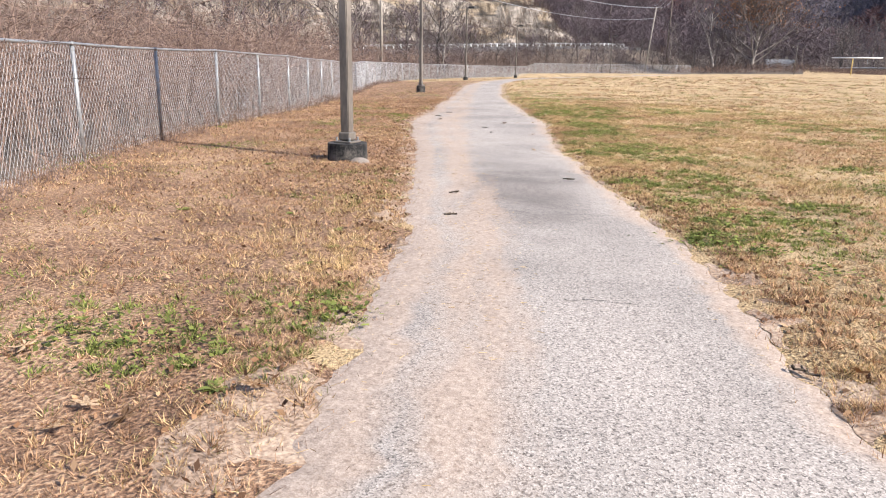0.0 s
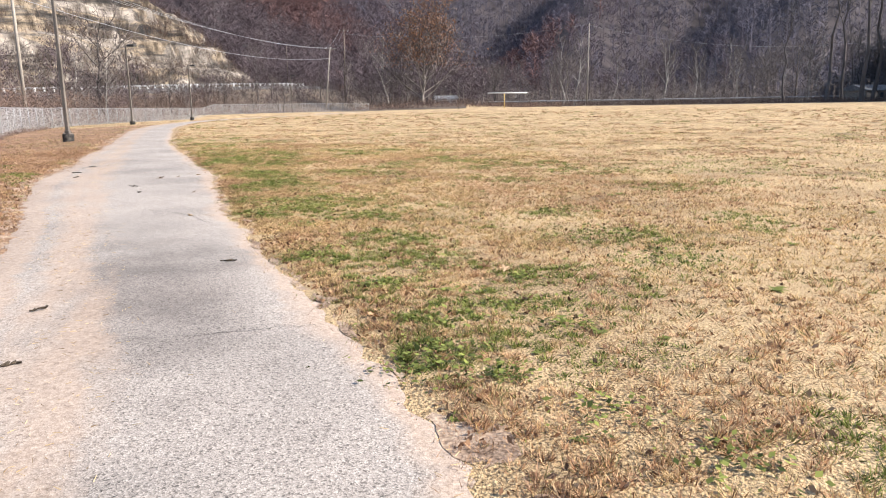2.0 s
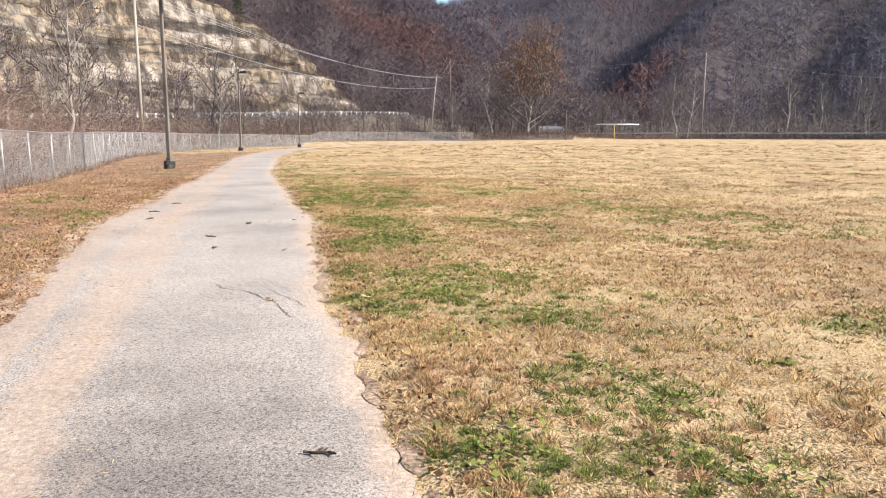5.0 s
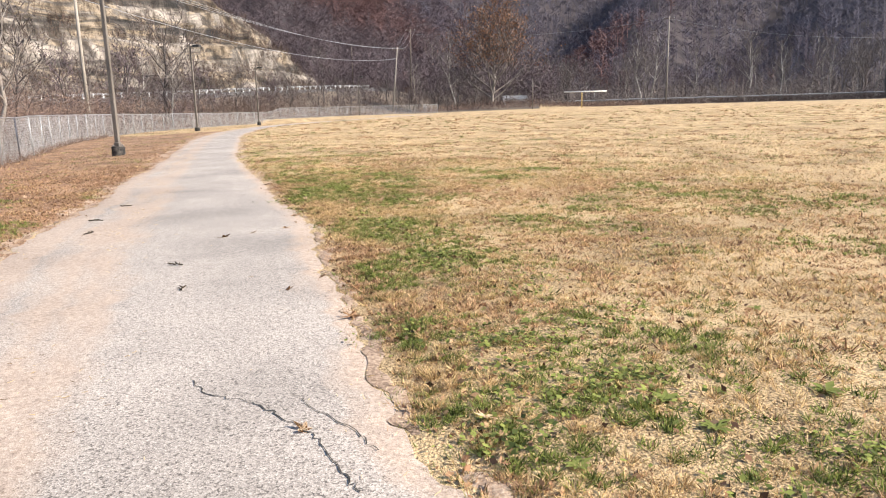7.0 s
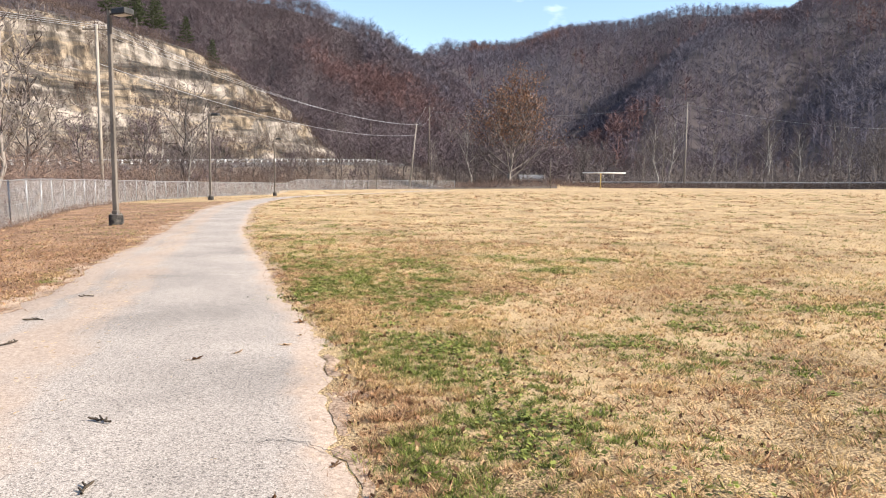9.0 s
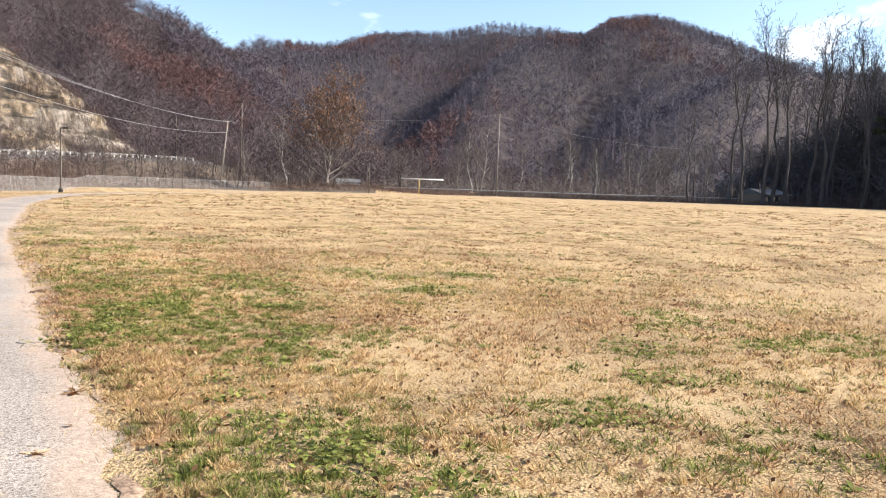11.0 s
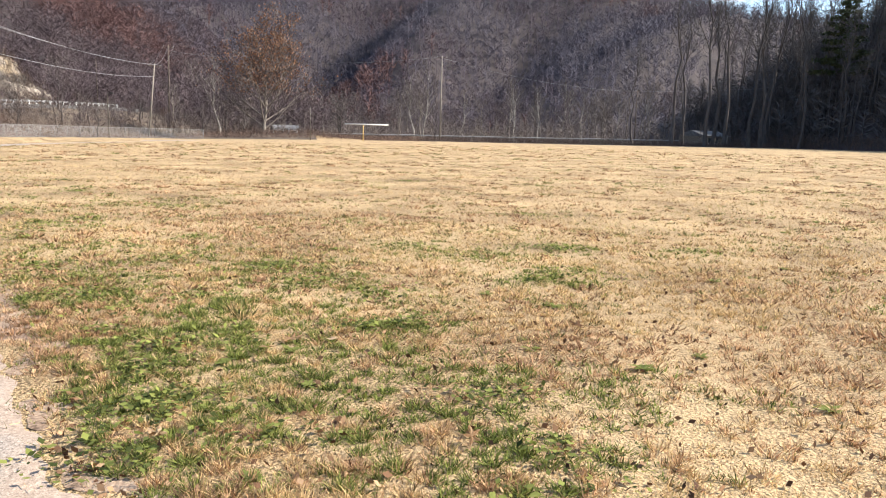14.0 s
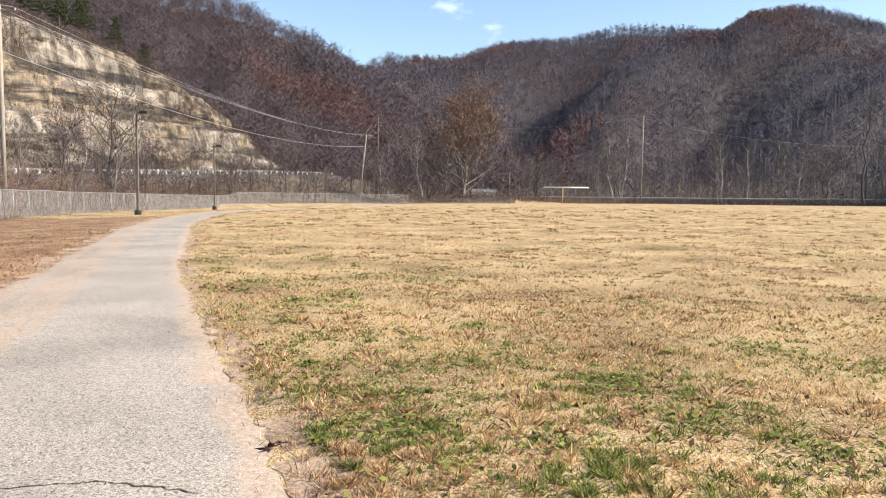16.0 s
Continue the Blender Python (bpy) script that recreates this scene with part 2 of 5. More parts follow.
    for p, v in ((0.09, 0.62), (0.16, 0.30), (0.24, 0.44), (0.33, 0.48), (0.42, 0.26), (0.5, 0.0), (0.84, 0.0), (0.93, 0.42)):
        pe.new(p).color = (v, v, v, 1)
    lk.new(sep.outputs["X"], prof.inputs["Fac"])
    add = nd.new("ShaderNodeMath")
    add.operation = "ADD"
    lk.new(prof.outputs["Color"], add.inputs[0])
    lk.new(noise_at(1.0, 6, (9.0, 1.6, 1.0)), add.inputs[1])
    mask = ramp(add.outputs[0], ((0.70, (0, 0, 0)), (1.18, (1, 1, 1))))
    sand = ramp(noise_at(30, 4), ((0.3, (0.30, 0.205, 0.14)), (0.7, (0.58, 0.43, 0.315))))
    half = nd.new("ShaderNodeMath")
    half.operation = "MULTIPLY"
    half.inputs[1].default_value = 0.58
    lk.new(mask, half.inputs[0])
    col = mix(half.outputs[0], base, sand)
    lk.new(col, bs.inputs["Base Color"])
    b = nd.new("ShaderNodeBump")
    b.inputs["Strength"].default_value, b.inputs["Distance"].default_value = 0.35, 0.005
    lk.new(vor.outputs["Distance"], b.inputs["Height"])
    lk.new(b.outputs["Normal"], bs.inputs["Normal"])
    return m


def rock_material():
    """Bedded pale sandstone with dark seams, tan and grey bands and stains running down."""
    m = bpy.data.materials.new("bedded_sandstone")
    m.use_nodes = True
    nd, lk = m.node_tree.nodes, m.node_tree.links
    bs = nd["Principled BSDF"]
    bs.inputs["Roughness"].default_value = 0.9
    geo = nd.new("ShaderNodeNewGeometry")
    mp = nd.new("ShaderNodeMapping")
    mp.inputs["Scale"].default_value = (0.05, 0.05, 0.16)
    lk.new(geo.outputs["Position"], mp.inputs["Vector"])
    bands = nd.new("ShaderNodeTexNoise")
    bands.inputs["Scale"].default_value, bands.inputs["Detail"].default_value = 1.0, 8
    bands.inputs["Distortion"].default_value = 0.9
    bands.inputs["Roughness"].default_value = 0.62
    lk.new(mp.outputs["Vector"], bands.inputs["Vector"])
    r = nd.new("ShaderNodeValToRGB")
    e = r.color_ramp.elements
    e[0].position, e[0].color = 0.30, (0.045, 0.040, 0.035, 1)
    e[1].position, e[1].color = 0.72, (0.29, 0.26, 0.23, 1)
    for p, c in ((0.38, (0.09, 0.078, 0.066)), (0.44, (0.29, 0.235, 0.17)), (0.50, (0.15, 0.135, 0.12)), (0.57, (0.32, 0.285, 0.25)), (0.65, (0.17, 0.152, 0.138))):
        e.new(p).color = (*c, 1)
    lk.new(bands.outputs["Fac"], r.inputs["Fac"])
    mp2 = nd.new("ShaderNodeMapping")
    mp2.inputs["Scale"].default_value = (0.32, 0.32, 0.10)
    lk.new(geo.outputs["Position"], mp2.inputs["Vector"])
    st = nd.new("ShaderNodeTexNoise")
    st.inputs["Scale"].default_value, st.inputs["Detail"].default_value = 1.0, 12
    st.inputs["Roughness"].default_value = 0.68
    lk.new(mp2.outputs["Vector"], st.inputs["Vector"])
    r2 = nd.new("ShaderNodeValToRGB")
    r2.color_ramp.elements[0].position, r2.color_ramp.elements[0].color = 0.42, (0.24, 0.22, 0.20, 1)
    r2.color_ramp.elements[1].position, r2.color_ramp.elements[1].color = 0.56, (1, 1, 1, 1)
    lk.new(st.outputs["Fac"], r2.inputs["Fac"])
    x = nd.new("ShaderNodeMix")
    x.data_type, x.blend_type = "RGBA", "MULTIPLY"
    x.inputs["Factor"].default_value = 1.0
    lk.new(r.outputs["Color"], x.inputs["A"])
    lk.new(r2.outputs["Color"], x.inputs["B"])
    mp3 = nd.new("ShaderNodeMapping")
    mp3.inputs["Scale"].default_value = (0.03, 0.03, 0.33)
    lk.new(geo.outputs["Position"], mp3.inputs["Vector"])
    seam = nd.new("ShaderNodeTexNoise")
    seam.inputs["Scale"].default_value, seam.inputs["Detail"].default_value = 1.0, 6
    seam.inputs["Distortion"].default_value = 0.5
    lk.new(mp3.outputs["Vector"], seam.inputs["Vector"])
    r3 = nd.new("ShaderNodeValToRGB")
    r3.color_ramp.elements[0].position, r3.color_ramp.elements[0].color = 0.40, (0.26, 0.24, 0.22, 1)
    r3.color_ramp.elements[1].position, r3.color_ramp.elements[1].color = 0.47, (1.12, 1.06, 0.98, 1)
    lk.new(seam.outputs["Fac"], r3.inputs["Fac"])
    x3 = nd.new("ShaderNodeMix")
    x3.data_type, x3.blend_type = "RGBA", "MULTIPLY"
    x3.inputs["Factor"].default_value = 1.0
    lk.new(x.outputs["Result"], x3.inputs["A"])
    lk.new(r3.outputs["Color"], x3.inputs["B"])
    lk.new(x3.outputs["Result"], bs.inputs["Base Color"])
    b = nd.new("ShaderNodeBump")
    b.inputs["Strength"].default_value, b.inputs["Distance"].default_value = 0.9, 0.8
    lk.new(st.outputs["Fac"], b.inputs["Height"])
    lk.new(b.outputs["Normal"], bs.inputs["Normal"])
    return m


M_PATH, M_ROCK = path_material(), rock_material()

# ---- plan ----
PATH_MID_Y = [-14, -6, 0, 1.5, 3, 6, 9, 12, 15, 17, 19, 21, 23, 26, 28.6, 32.4, 39, 45, 51, 57, 63, 69, 76, 84, 95, 110, 130]
PATH_MID_X = [7.8, 4.0, 1.15, 0.57, 0.0, -1.26, -2.77, -4.2, -5.7, -6.5, -7.35, -8.2, -9.1, -10.4, -11.5, -13.15, -15.75, -18.15, -20.3, -22.2, -23.8, -25.1, -26.2, -26.8, -26.6, -24.5, -18.0]
HALF_W = [1.25, 1.25, 1.25, 1.25, 1.18, 1.26, 1.25, 1.33, 1.62, 1.84, 1.64, 1.52, 1.52, 1.36, 1.22, 1.16, 1.24, 1.3, 1.22, 1.28, 1.2, 1.2, 1.25, 1.25, 1.25, 1.25, 1.25]
FENCE_Y = [-16, -8, -3, 1.5, 4.4, 7.5, 11.2, 14.6, 17.5, 21.5, 27.5, 35.5, 42.5, 50, 60, 72, 85, 98, 112, 125, 136, 146, 153]
FENCE_X = [3.0, -0.2, -2.8, -5.2, -6.9, -8.9, -10.5, -11.9, -13.1, -15.0, -18.0, -21.9, -25.6, -29.2, -33.2, -36.6, -38.6, -39.6, -39.5, -37.5, -34.0, -27.0, -18.0]
ROAD_Y = [-60, 20, 60, 90, 118, 150, 183, 215, 245, 300]
ROAD_X = [-75, -85, -88, -86, -81, -71, -58, -47, -39, -25]
ROAD_Z = [0.8, 1.2, 1.8, 2.5, 3.3, 4.4, 5.7, 6.2, 6.6, 7.2]


def hash2(i, j, seed):
    h = np.sin(i * 127.1 + j * 311.7 + seed * 74.7) * 43758.5453
    return h - np.floor(h)


def vnoise(x, y, seed=0):
    """Smooth value noise, 0 to 1."""
    i, j = np.floor(x), np.floor(y)
    u, v = x - i, y - j
    u, v = u * u * (3 - 2 * u), v * v * (3 - 2 * v)
    a = hash2(i, j, seed) * (1 - u) + hash2(i + 1, j, seed) * u
    b = hash2(i, j + 1, seed) * (1 - u) + hash2(i + 1, j + 1, seed) * u
    return a * (1 - v) + b * v


def fbm(x, y, seed=0, octaves=4):
    t, amp, s = 0, 0.5, 0
    for k in range(octaves):
        t = t + amp * vnoise(x * 2**k, y * 2**k, seed + k)
        s += amp
        amp *= 0.5
    return t / s


def smooth(x, a, b):
    t = np.clip((x - a) / (b - a), 0, 1)
    return t * t * (3 - 2 * t)


def path_x(y):
    return np.interp(y, PATH_MID_Y, PATH_MID_X)


def path_slant(y):
    """The cosine that turns a width across the path into one along x."""
    g = (path_x(y + 1.0) - path_x(y - 1.0)) / 2.0
    return 1 / np.sqrt(1 + g * g)


def across(x, y):
    """Metres to the right of the path's middle, square to it."""
    return (x - path_x(y)) * path_slant(y)


def left_edge(y):
    return -np.interp(y, PATH_MID_Y, HALF_W) + 0.13 * (fbm(y * 0.55, y * 0 + 3.3, 5) - 0.5) * 2 + 0.12 * (vnoise(y * 8.7, y * 0, 18) - 0.5) + 0.10 * (vnoise(y * 3.1, y * 0, 6) - 0.5)


def right_edge(y):
    return np.interp(y, PATH_MID_Y, HALF_W) + 0.10 * (fbm(y * 0.6, y * 0 + 7.7, 8) - 0.5) * 2 + 0.10 * (vnoise(y * 9.3, y * 0, 19) - 0.5) + 0.10 * (vnoise(y * 3.3, y * 0, 9) - 0.5)


def fence_x(y):
    return np.interp(y, FENCE_Y, FENCE_X)


FAR_AZ = [-60, -40, -20, -8, -2, 1.4, 6.7, 10.9, 15, 17.8, 19.7, 22.6, 24.4, 27.2, 28.5, 34, 45, 60, 90]
FAR_EL = [8, 8, 9, 10.2, 11.0, 12.1, 12.3, 13.2, 12.9, 12.4, 13.4, 13.5, 13.0, 12.0, 11.4, 9.5, 8, 7, 7]
LEFT_AZ = [-120, -60, -34, -18, -16, -12.6, -10.5, -8.7, -6, -4, -2, 0, 2, 4]
LEFT_EL = [13, 15.5, 15.8, 14.6, 13.6, 12.3, 11.0, 10.1, 8.2, 6.4, 4.6, 3.0, 1.6, 0]


def hill_height(x, y):
    dx, dy = x + 4.0, y - 12.0
    az, d = np.degrees(np.arctan2(dx, dy)), np.hypot(dx, dy)
    slip = az - (np.minimum(d, 850) - 850) * 0.030
    spur = 1 - np.abs(2 * vnoise(slip * 0.135, d * 0.0008, 21) - 1) - 0.5
    spur2 = np.abs(vnoise(slip * 0.34, d * 0.004, 31) - 0.5) * 2
    zr = 850 * np.tan(np.radians(np.interp(az, FAR_AZ, FAR_EL))) - 13
    p = np.clip((d - 330) / 520, 0, 1)
    far = zr * np.where(d < 850, p**1.15, 1 - np.clip((d - 850) / 900, 0, 0.5)) + (spur * 95 - spur2 * 14) * p * (1 - p) * 3.0
    zl = np.maximum(430 * np.tan(np.radians(np.interp(az, LEFT_AZ, LEFT_EL))) - 12, -6)
    q = np.clip((d - 212) / 218, 0, 1)
    left = zl * np.where(d < 430, q**1.1, 1 - np.clip((d - 430) / 400, 0, 1)) + ((fbm(az * 0.16 + d * 0.0022, d * 0.0035, 21, 3) - 0.5) * 40 - spur2 * 16) * q * (1 - q) * 2.4
    cap = np.interp(y, [-150, 40, 110, 170, 215, 265], [110, 100, 82, 54, 20, 0])
    right = np.minimum((x - 108 + 6 * (vnoise(x * 0.03, y * 0.03, 41) - 0.5)) * 0.75, cap * (0.85 + 0.3 * vnoise(y * 0.02, x * 0, 43)))
    right = np.where(x > 100, np.maximum(right, 0), 0)
    return np.maximum(np.maximum(np.maximum(far, 0), np.maximum(left, 0)), right)


def ground_z(x, y):
    x, y = np.asarray(x, float), np.asarray(y, float)
    z = 0.55 * np.tanh((x + 13) / 30) * smooth(y, 35, 130) + 0.35 * smooth(x, 35, 110) * smooth(y, 20, 70)
    a = across(x, y)
    off = smooth(np.abs(a), 1.3, 2.4)
    z = z - 0.2 * smooth(-a, 1.5, 7.0) * smooth(y, 8, 30)
    z = z + off * ((fbm(x * 0.35, y * 0.35, 11, 3) - 0.5) * 0.10 + (vnoise(x * 1.6, y * 1.6, 12) - 0.5) * 0.035)
    z = z + 0.035 * smooth(np.maximum(left_edge(y) - a, a - right_edge(y)), 0.02, 0.28)
    out = fence_x(y) - x
    rz = np.interp(y, ROAD_Y, ROAD_Z)
    rx = np.interp(y, ROAD_Y, ROAD_X)
    span = np.maximum(fence_x(y) - rx - 7.0, 8.0)
    bank = (rz + 0.25) * smooth(out, 2.0, span) ** 1.2 * (1 - smooth(y, 214, 262)) + 0.5 * (fbm(x * 0.12, y * 0.12, 14, 3) - 0.5) * smooth(out, 3, 12)
    bank = np.where(y > 153, bank * smooth(-x - 10 - (y - 153) * 0.12, 0, 14), bank)
    z = z + np.where(out > 0, bank, 0)
    # low weedy bank beyond the field's far end
    z = z + 1.1 * np.exp(-(((y - 168) / 7.0) ** 2)) * smooth(x, -30, -14) * (1 - smooth(x, 0, 14)) * (0.7 + 0.6 * vnoise(x * 0.2, y * 0.2, 15))
    far = np.hypot(x, y) > 120
    return np.where(far | (x > 96), np.maximum(z, hill_height(x, y)), z)


def np_mesh(name, verts, faces, mats, smooth_faces=False, face_mat=None, uv=None):
    me = bpy.data.meshes.new(name)
    verts, faces = np.ascontiguousarray(verts, np.float32), np.ascontiguousarray(faces, np.int32)
    me.vertices.add(len(verts))
    me.vertices.foreach_set("co", verts.ravel())
    me.loops.add(faces.size)
    me.loops.foreach_set("vertex_index", faces.ravel())
    me.polygons.add(len(faces))
    me.polygons.foreach_set("loop_start", np.arange(0, faces.size, faces.shape[1], dtype=np.int32))
    for m in mats if isinstance(mats, (list, tuple)) else [mats]:
        me.materials.append(m)
    if face_mat is not None:
        me.polygons.foreach_set("material_index", np.ascontiguousarray(face_mat, np.int32))
    if smooth_faces:
        me.polygons.foreach_set("use_smooth", np.ones(len(faces), bool))
    if uv is not None:
        layer = me.uv_layers.new(name="UVMap")
        layer.data.foreach_set("uv", np.ascontiguousarray(uv[faces.ravel()], np.float32).ravel())
    me.update(calc_edges=True)
    return me


def grid_faces(rows, cols):
    i = np.arange(rows - 1)[:, None] * cols + np.arange(cols - 1)[None]
    i = i.ravel()
    return np.stack([i, i + 1, i + cols + 1, i + cols], 1)


def tubes(p0, p1, r0, r1, sides=3):
    """Tapered prisms from points p0 to p1; vertices and quads."""
    p0, p1 = np.asarray(p0, float), np.asarray(p1, float)
    n = len(p0)
    r0, r1 = np.broadcast_to(r0, n), np.broadcast_to(r1, n)
    d = p1 - p0
    d = d / np.maximum(np.linalg.norm(d, axis=1, keepdims=True), 1e-9)
    ref = np.where(np.abs(d[:, 2:3]) > 0.9, [[1.0, 0, 0]], [[0, 0, 1.0]])
    u = np.cross(d, ref)
    u /= np.linalg.norm(u, axis=1, keepdims=True)
    v = np.cross(d, u)
    ang = np.arange(sides) * 2 * np.pi / sides
    ring = np.cos(ang)[None, :, None] * u[:, None] + np.sin(ang)[None, :, None] * v[:, None]
    verts = np.concatenate([p0[:, None] + ring * r0[:, None, None], p1[:, None] + ring * r1[:, None, None]], 1).reshape(-1, 3)
    k = np.arange(sides)
    f = np.stack([k, (k + 1) % sides, (k + 1) % sides + sides, k + sides], 1)
    return verts, (np.arange(n)[:, None, None] * 2 * sides + f[None]).reshape(-1, 4)


def rope(points, r, sides=4):
    """One continuous tube along points."""
    p = np.asarray(points, float)
    d = np.gradient(p, axis=0)
    d /= np.linalg.norm(d, axis=1, keepdims=True)
    u = np.cross(d, [0, 0, 1.0])
    u /= np.linalg.norm(u, axis=1, keepdims=True)
    w = np.cross(d, u)
    ang = np.arange(sides) * 2 * np.pi / sides
    v = p[:, None] + r * (np.cos(ang)[None, :, None] * u[:, None] + np.sin(ang)[None, :, None] * w[:, None])
    k = np.arange(sides)
    f = np.stack([k, (k + 1) % sides, (k + 1) % sides + sides, k + sides], 1)
    return v.reshape(-1, 3), (np.arange(len(p) - 1)[:, None, None] * sides + f[None]).reshape(-1, 4)


def slivers(p0, p1, w, rng, tri=True):
    """Flat slender blades from p0 to p1, three-cornered or four-cornered."""
    p0, p1 = np.asarray(p0, float), np.asarray(p1, float)
    n = len(p0)
    d = p1 - p0
    d = d / np.maximum(np.linalg.norm(d, axis=1, keepdims=True), 1e-9)
    s = rng.normal(0, 1, (n, 3))
    s -= d * (s * d).sum(1, keepdims=True)
    s *= np.broadcast_to(w, n)[:, None] / np.linalg.norm(s, axis=1, keepdims=True)
    if tri:
        return np.stack([p0 - s, p0 + s, p1], 1).reshape(-1, 3), np.arange(3 * n).reshape(-1, 3)
    return np.stack([p0 - s, p0 + s, p1 + s * 0.6, p1 - s * 0.6], 1).reshape(-1, 3), np.arange(4 * n).reshape(-1, 4)


def part(name, bm, mat, parent=None, label="", flat=True):
    me = bpy.data.meshes.new(name)
    bm.to_mesh(me)
    bm.free()
    me.materials.append(mat)
    if not flat:
        me.polygons.foreach_set("use_smooth", np.ones(len(me.polygons), bool))
    ob = new(name, me)
    ob.parent = parent
    return tagged(ob, label)


def part_np(name, verts, faces, mat, parent=None, label=""):
    ob = new(name, np_mesh(name, verts, faces, mat))
    ob.parent = parent
    return tagged(ob, label)


def box(bm, size, m, bevel=0.0):
    g = bmesh.ops.create_cube(bm, size=1.0, matrix=m @ Matrix.Diagonal((*size, 1)))
    if bevel:
        edges = list({e for v in g["verts"] for e in v.link_edges})
        bmesh.ops.bevel(bm, geom=edges, offset=bevel, segments=2, affect="EDGES", profile=0.5)


def cone(bm, r0, r1, h, m, sides=12):
    bmesh.ops.create_cone(bm, cap_ends=True, segments=sides, radius1=r0, radius2=r1, depth=h, matrix=m @ Matrix.Translation((0, 0, h / 2)))


def between(a, b):
    """A pose at a whose z axis points to b, and the length."""
    a, b = Vector(a), Vector(b)
    d = b - a
    return Matrix.Translation(a) @ d.to_track_quat("Z", "Y").to_matrix().to_4x4(), d.length


# ---- ground ----
def lines(lo, hi, fine_lo, fine_hi, fine, growth=1.07):
    out = list(np.arange(fine_lo, fine_hi, fine))
    s, v = fine, fine_hi
    while v < hi:
        out.append(v)
        s = min(s * growth, 14.0)
        v += s
    s, v = fine, fine_lo
    while v > lo:
        s = min(s * growth, 14.0)
        v -= s
        out.insert(0, v)
    return np.array(out)


gx, gy = lines(-760, 820, -20, 12, 0.36), lines(-260, 1250, -2, 38, 0.36)
GX, GY = np.meshgrid(gx, gy)
GZ = ground_z(GX, GY)
gf = grid_faces(len(gy), len(gx))
cx, cy = GX.ravel()[gf].mean(1), GY.ravel()[gf].mean(1)
slot = np.zeros(len(gf), int)
slot[(fence_x(cy) - cx > 0.3) & (cy < 153)] = 1
slot[(cy > 160 + 6 * np.sin(cx * 0.06)) | (cx > 104)] = 1
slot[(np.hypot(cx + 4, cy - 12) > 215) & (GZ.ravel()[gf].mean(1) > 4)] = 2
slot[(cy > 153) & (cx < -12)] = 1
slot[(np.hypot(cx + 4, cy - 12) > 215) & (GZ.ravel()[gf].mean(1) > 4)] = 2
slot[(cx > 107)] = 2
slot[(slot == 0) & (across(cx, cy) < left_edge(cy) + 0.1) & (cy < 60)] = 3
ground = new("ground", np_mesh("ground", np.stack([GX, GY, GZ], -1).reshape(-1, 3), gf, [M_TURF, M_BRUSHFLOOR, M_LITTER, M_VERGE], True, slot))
tagged(ground, "dry tan winter turf field rising to wooded hills", "ground", kind="structure")

# ---- the path ----
py = np.concatenate([np.arange(-14, 45, 0.06), np.arange(45, 130, 0.6)])
pu = np.array([0, 0.03, 0.1, 0.2, 0.3, 0.4, 0.5, 0.6, 0.7, 0.8, 0.9, 0.97, 1.0])
PY, PU = np.meshgrid(py, pu, indexing="ij")
el, er = left_edge(py)[:, None], right_edge(py)[:, None]
PA = el + (er - el) * PU
slope_x = (path_x(PY + 1) - path_x(PY - 1)) / 2
cs = 1 / np.sqrt(1 + slope_x**2)
PXX, PYY = path_x(PY) + PA * cs, PY - PA * slope_x * cs
PZ = ground_z(PXX, PYY) + 0.022 - 0.03 * (np.abs(PU - 0.5) * 2) ** 14
run = np.concatenate([[0], np.cumsum(np.hypot(np.diff(path_x(py)), np.diff(py)))])
uvs = np.stack([PU, np.broadcast_to(run[:, None] * 0.35, PU.shape)], -1).reshape(-1, 2)
walkway = new("path", np_mesh("path", np.stack([PXX, PYY, PZ], -1).reshape(-1, 3), grid_faces(len(py), len(pu)), M_PATH, True, uv=uvs))
tagged(walkway, "worn pale grey asphalt footpath with sandy edges", "path", kind="structure")


def earth_strip(side):
    """Bare trodden earth with a ragged outer line along one side of the path."""
    y = np.arange(-10, 60, 0.05)
    edge = right_edge(y) if side > 0 else -left_edge(y)
    wide = 0.06 + 0.20 * smooth(fbm(y * 0.9, y * 0 + 2.2, 23 if side > 0 else 24, 4), 0.36, 0.68) + 0.06 * vnoise(y * 6, y * 0, 25)
    if side < 0:
        wide = wide + 0.25 * np.exp(-(((y - 2.2) / 1.3) ** 2))
    u = np.array([-0.05, 0.35, 0.7, 1.2, 1.8])
    a = side * (edge[:, None] - 0.03 + wide[:, None] * u)
    sl = (path_x(y + 1) - path_x(y - 1))[:, None] / 2
    c = 1 / np.sqrt(1 + sl**2)
    x, yy = path_x(y)[:, None] + a * c, y[:, None] - a * sl * c
    z = ground_z(x, yy) + np.array([0.006, 0.010, 0.006, -0.010, -0.04])
    f = grid_faces(len(y), 5)
    ob = new("path_verge", np_mesh("path_verge", np.stack([x, yy, z], -1).reshape(-1, 3), f if side > 0 else f[:, ::-1], M_EARTH, True))
    tagged(ob, "trodden pinkish bare earth along the asphalt edge", "ground", kind="structure")


earth_strip(1)
earth_strip(-1)


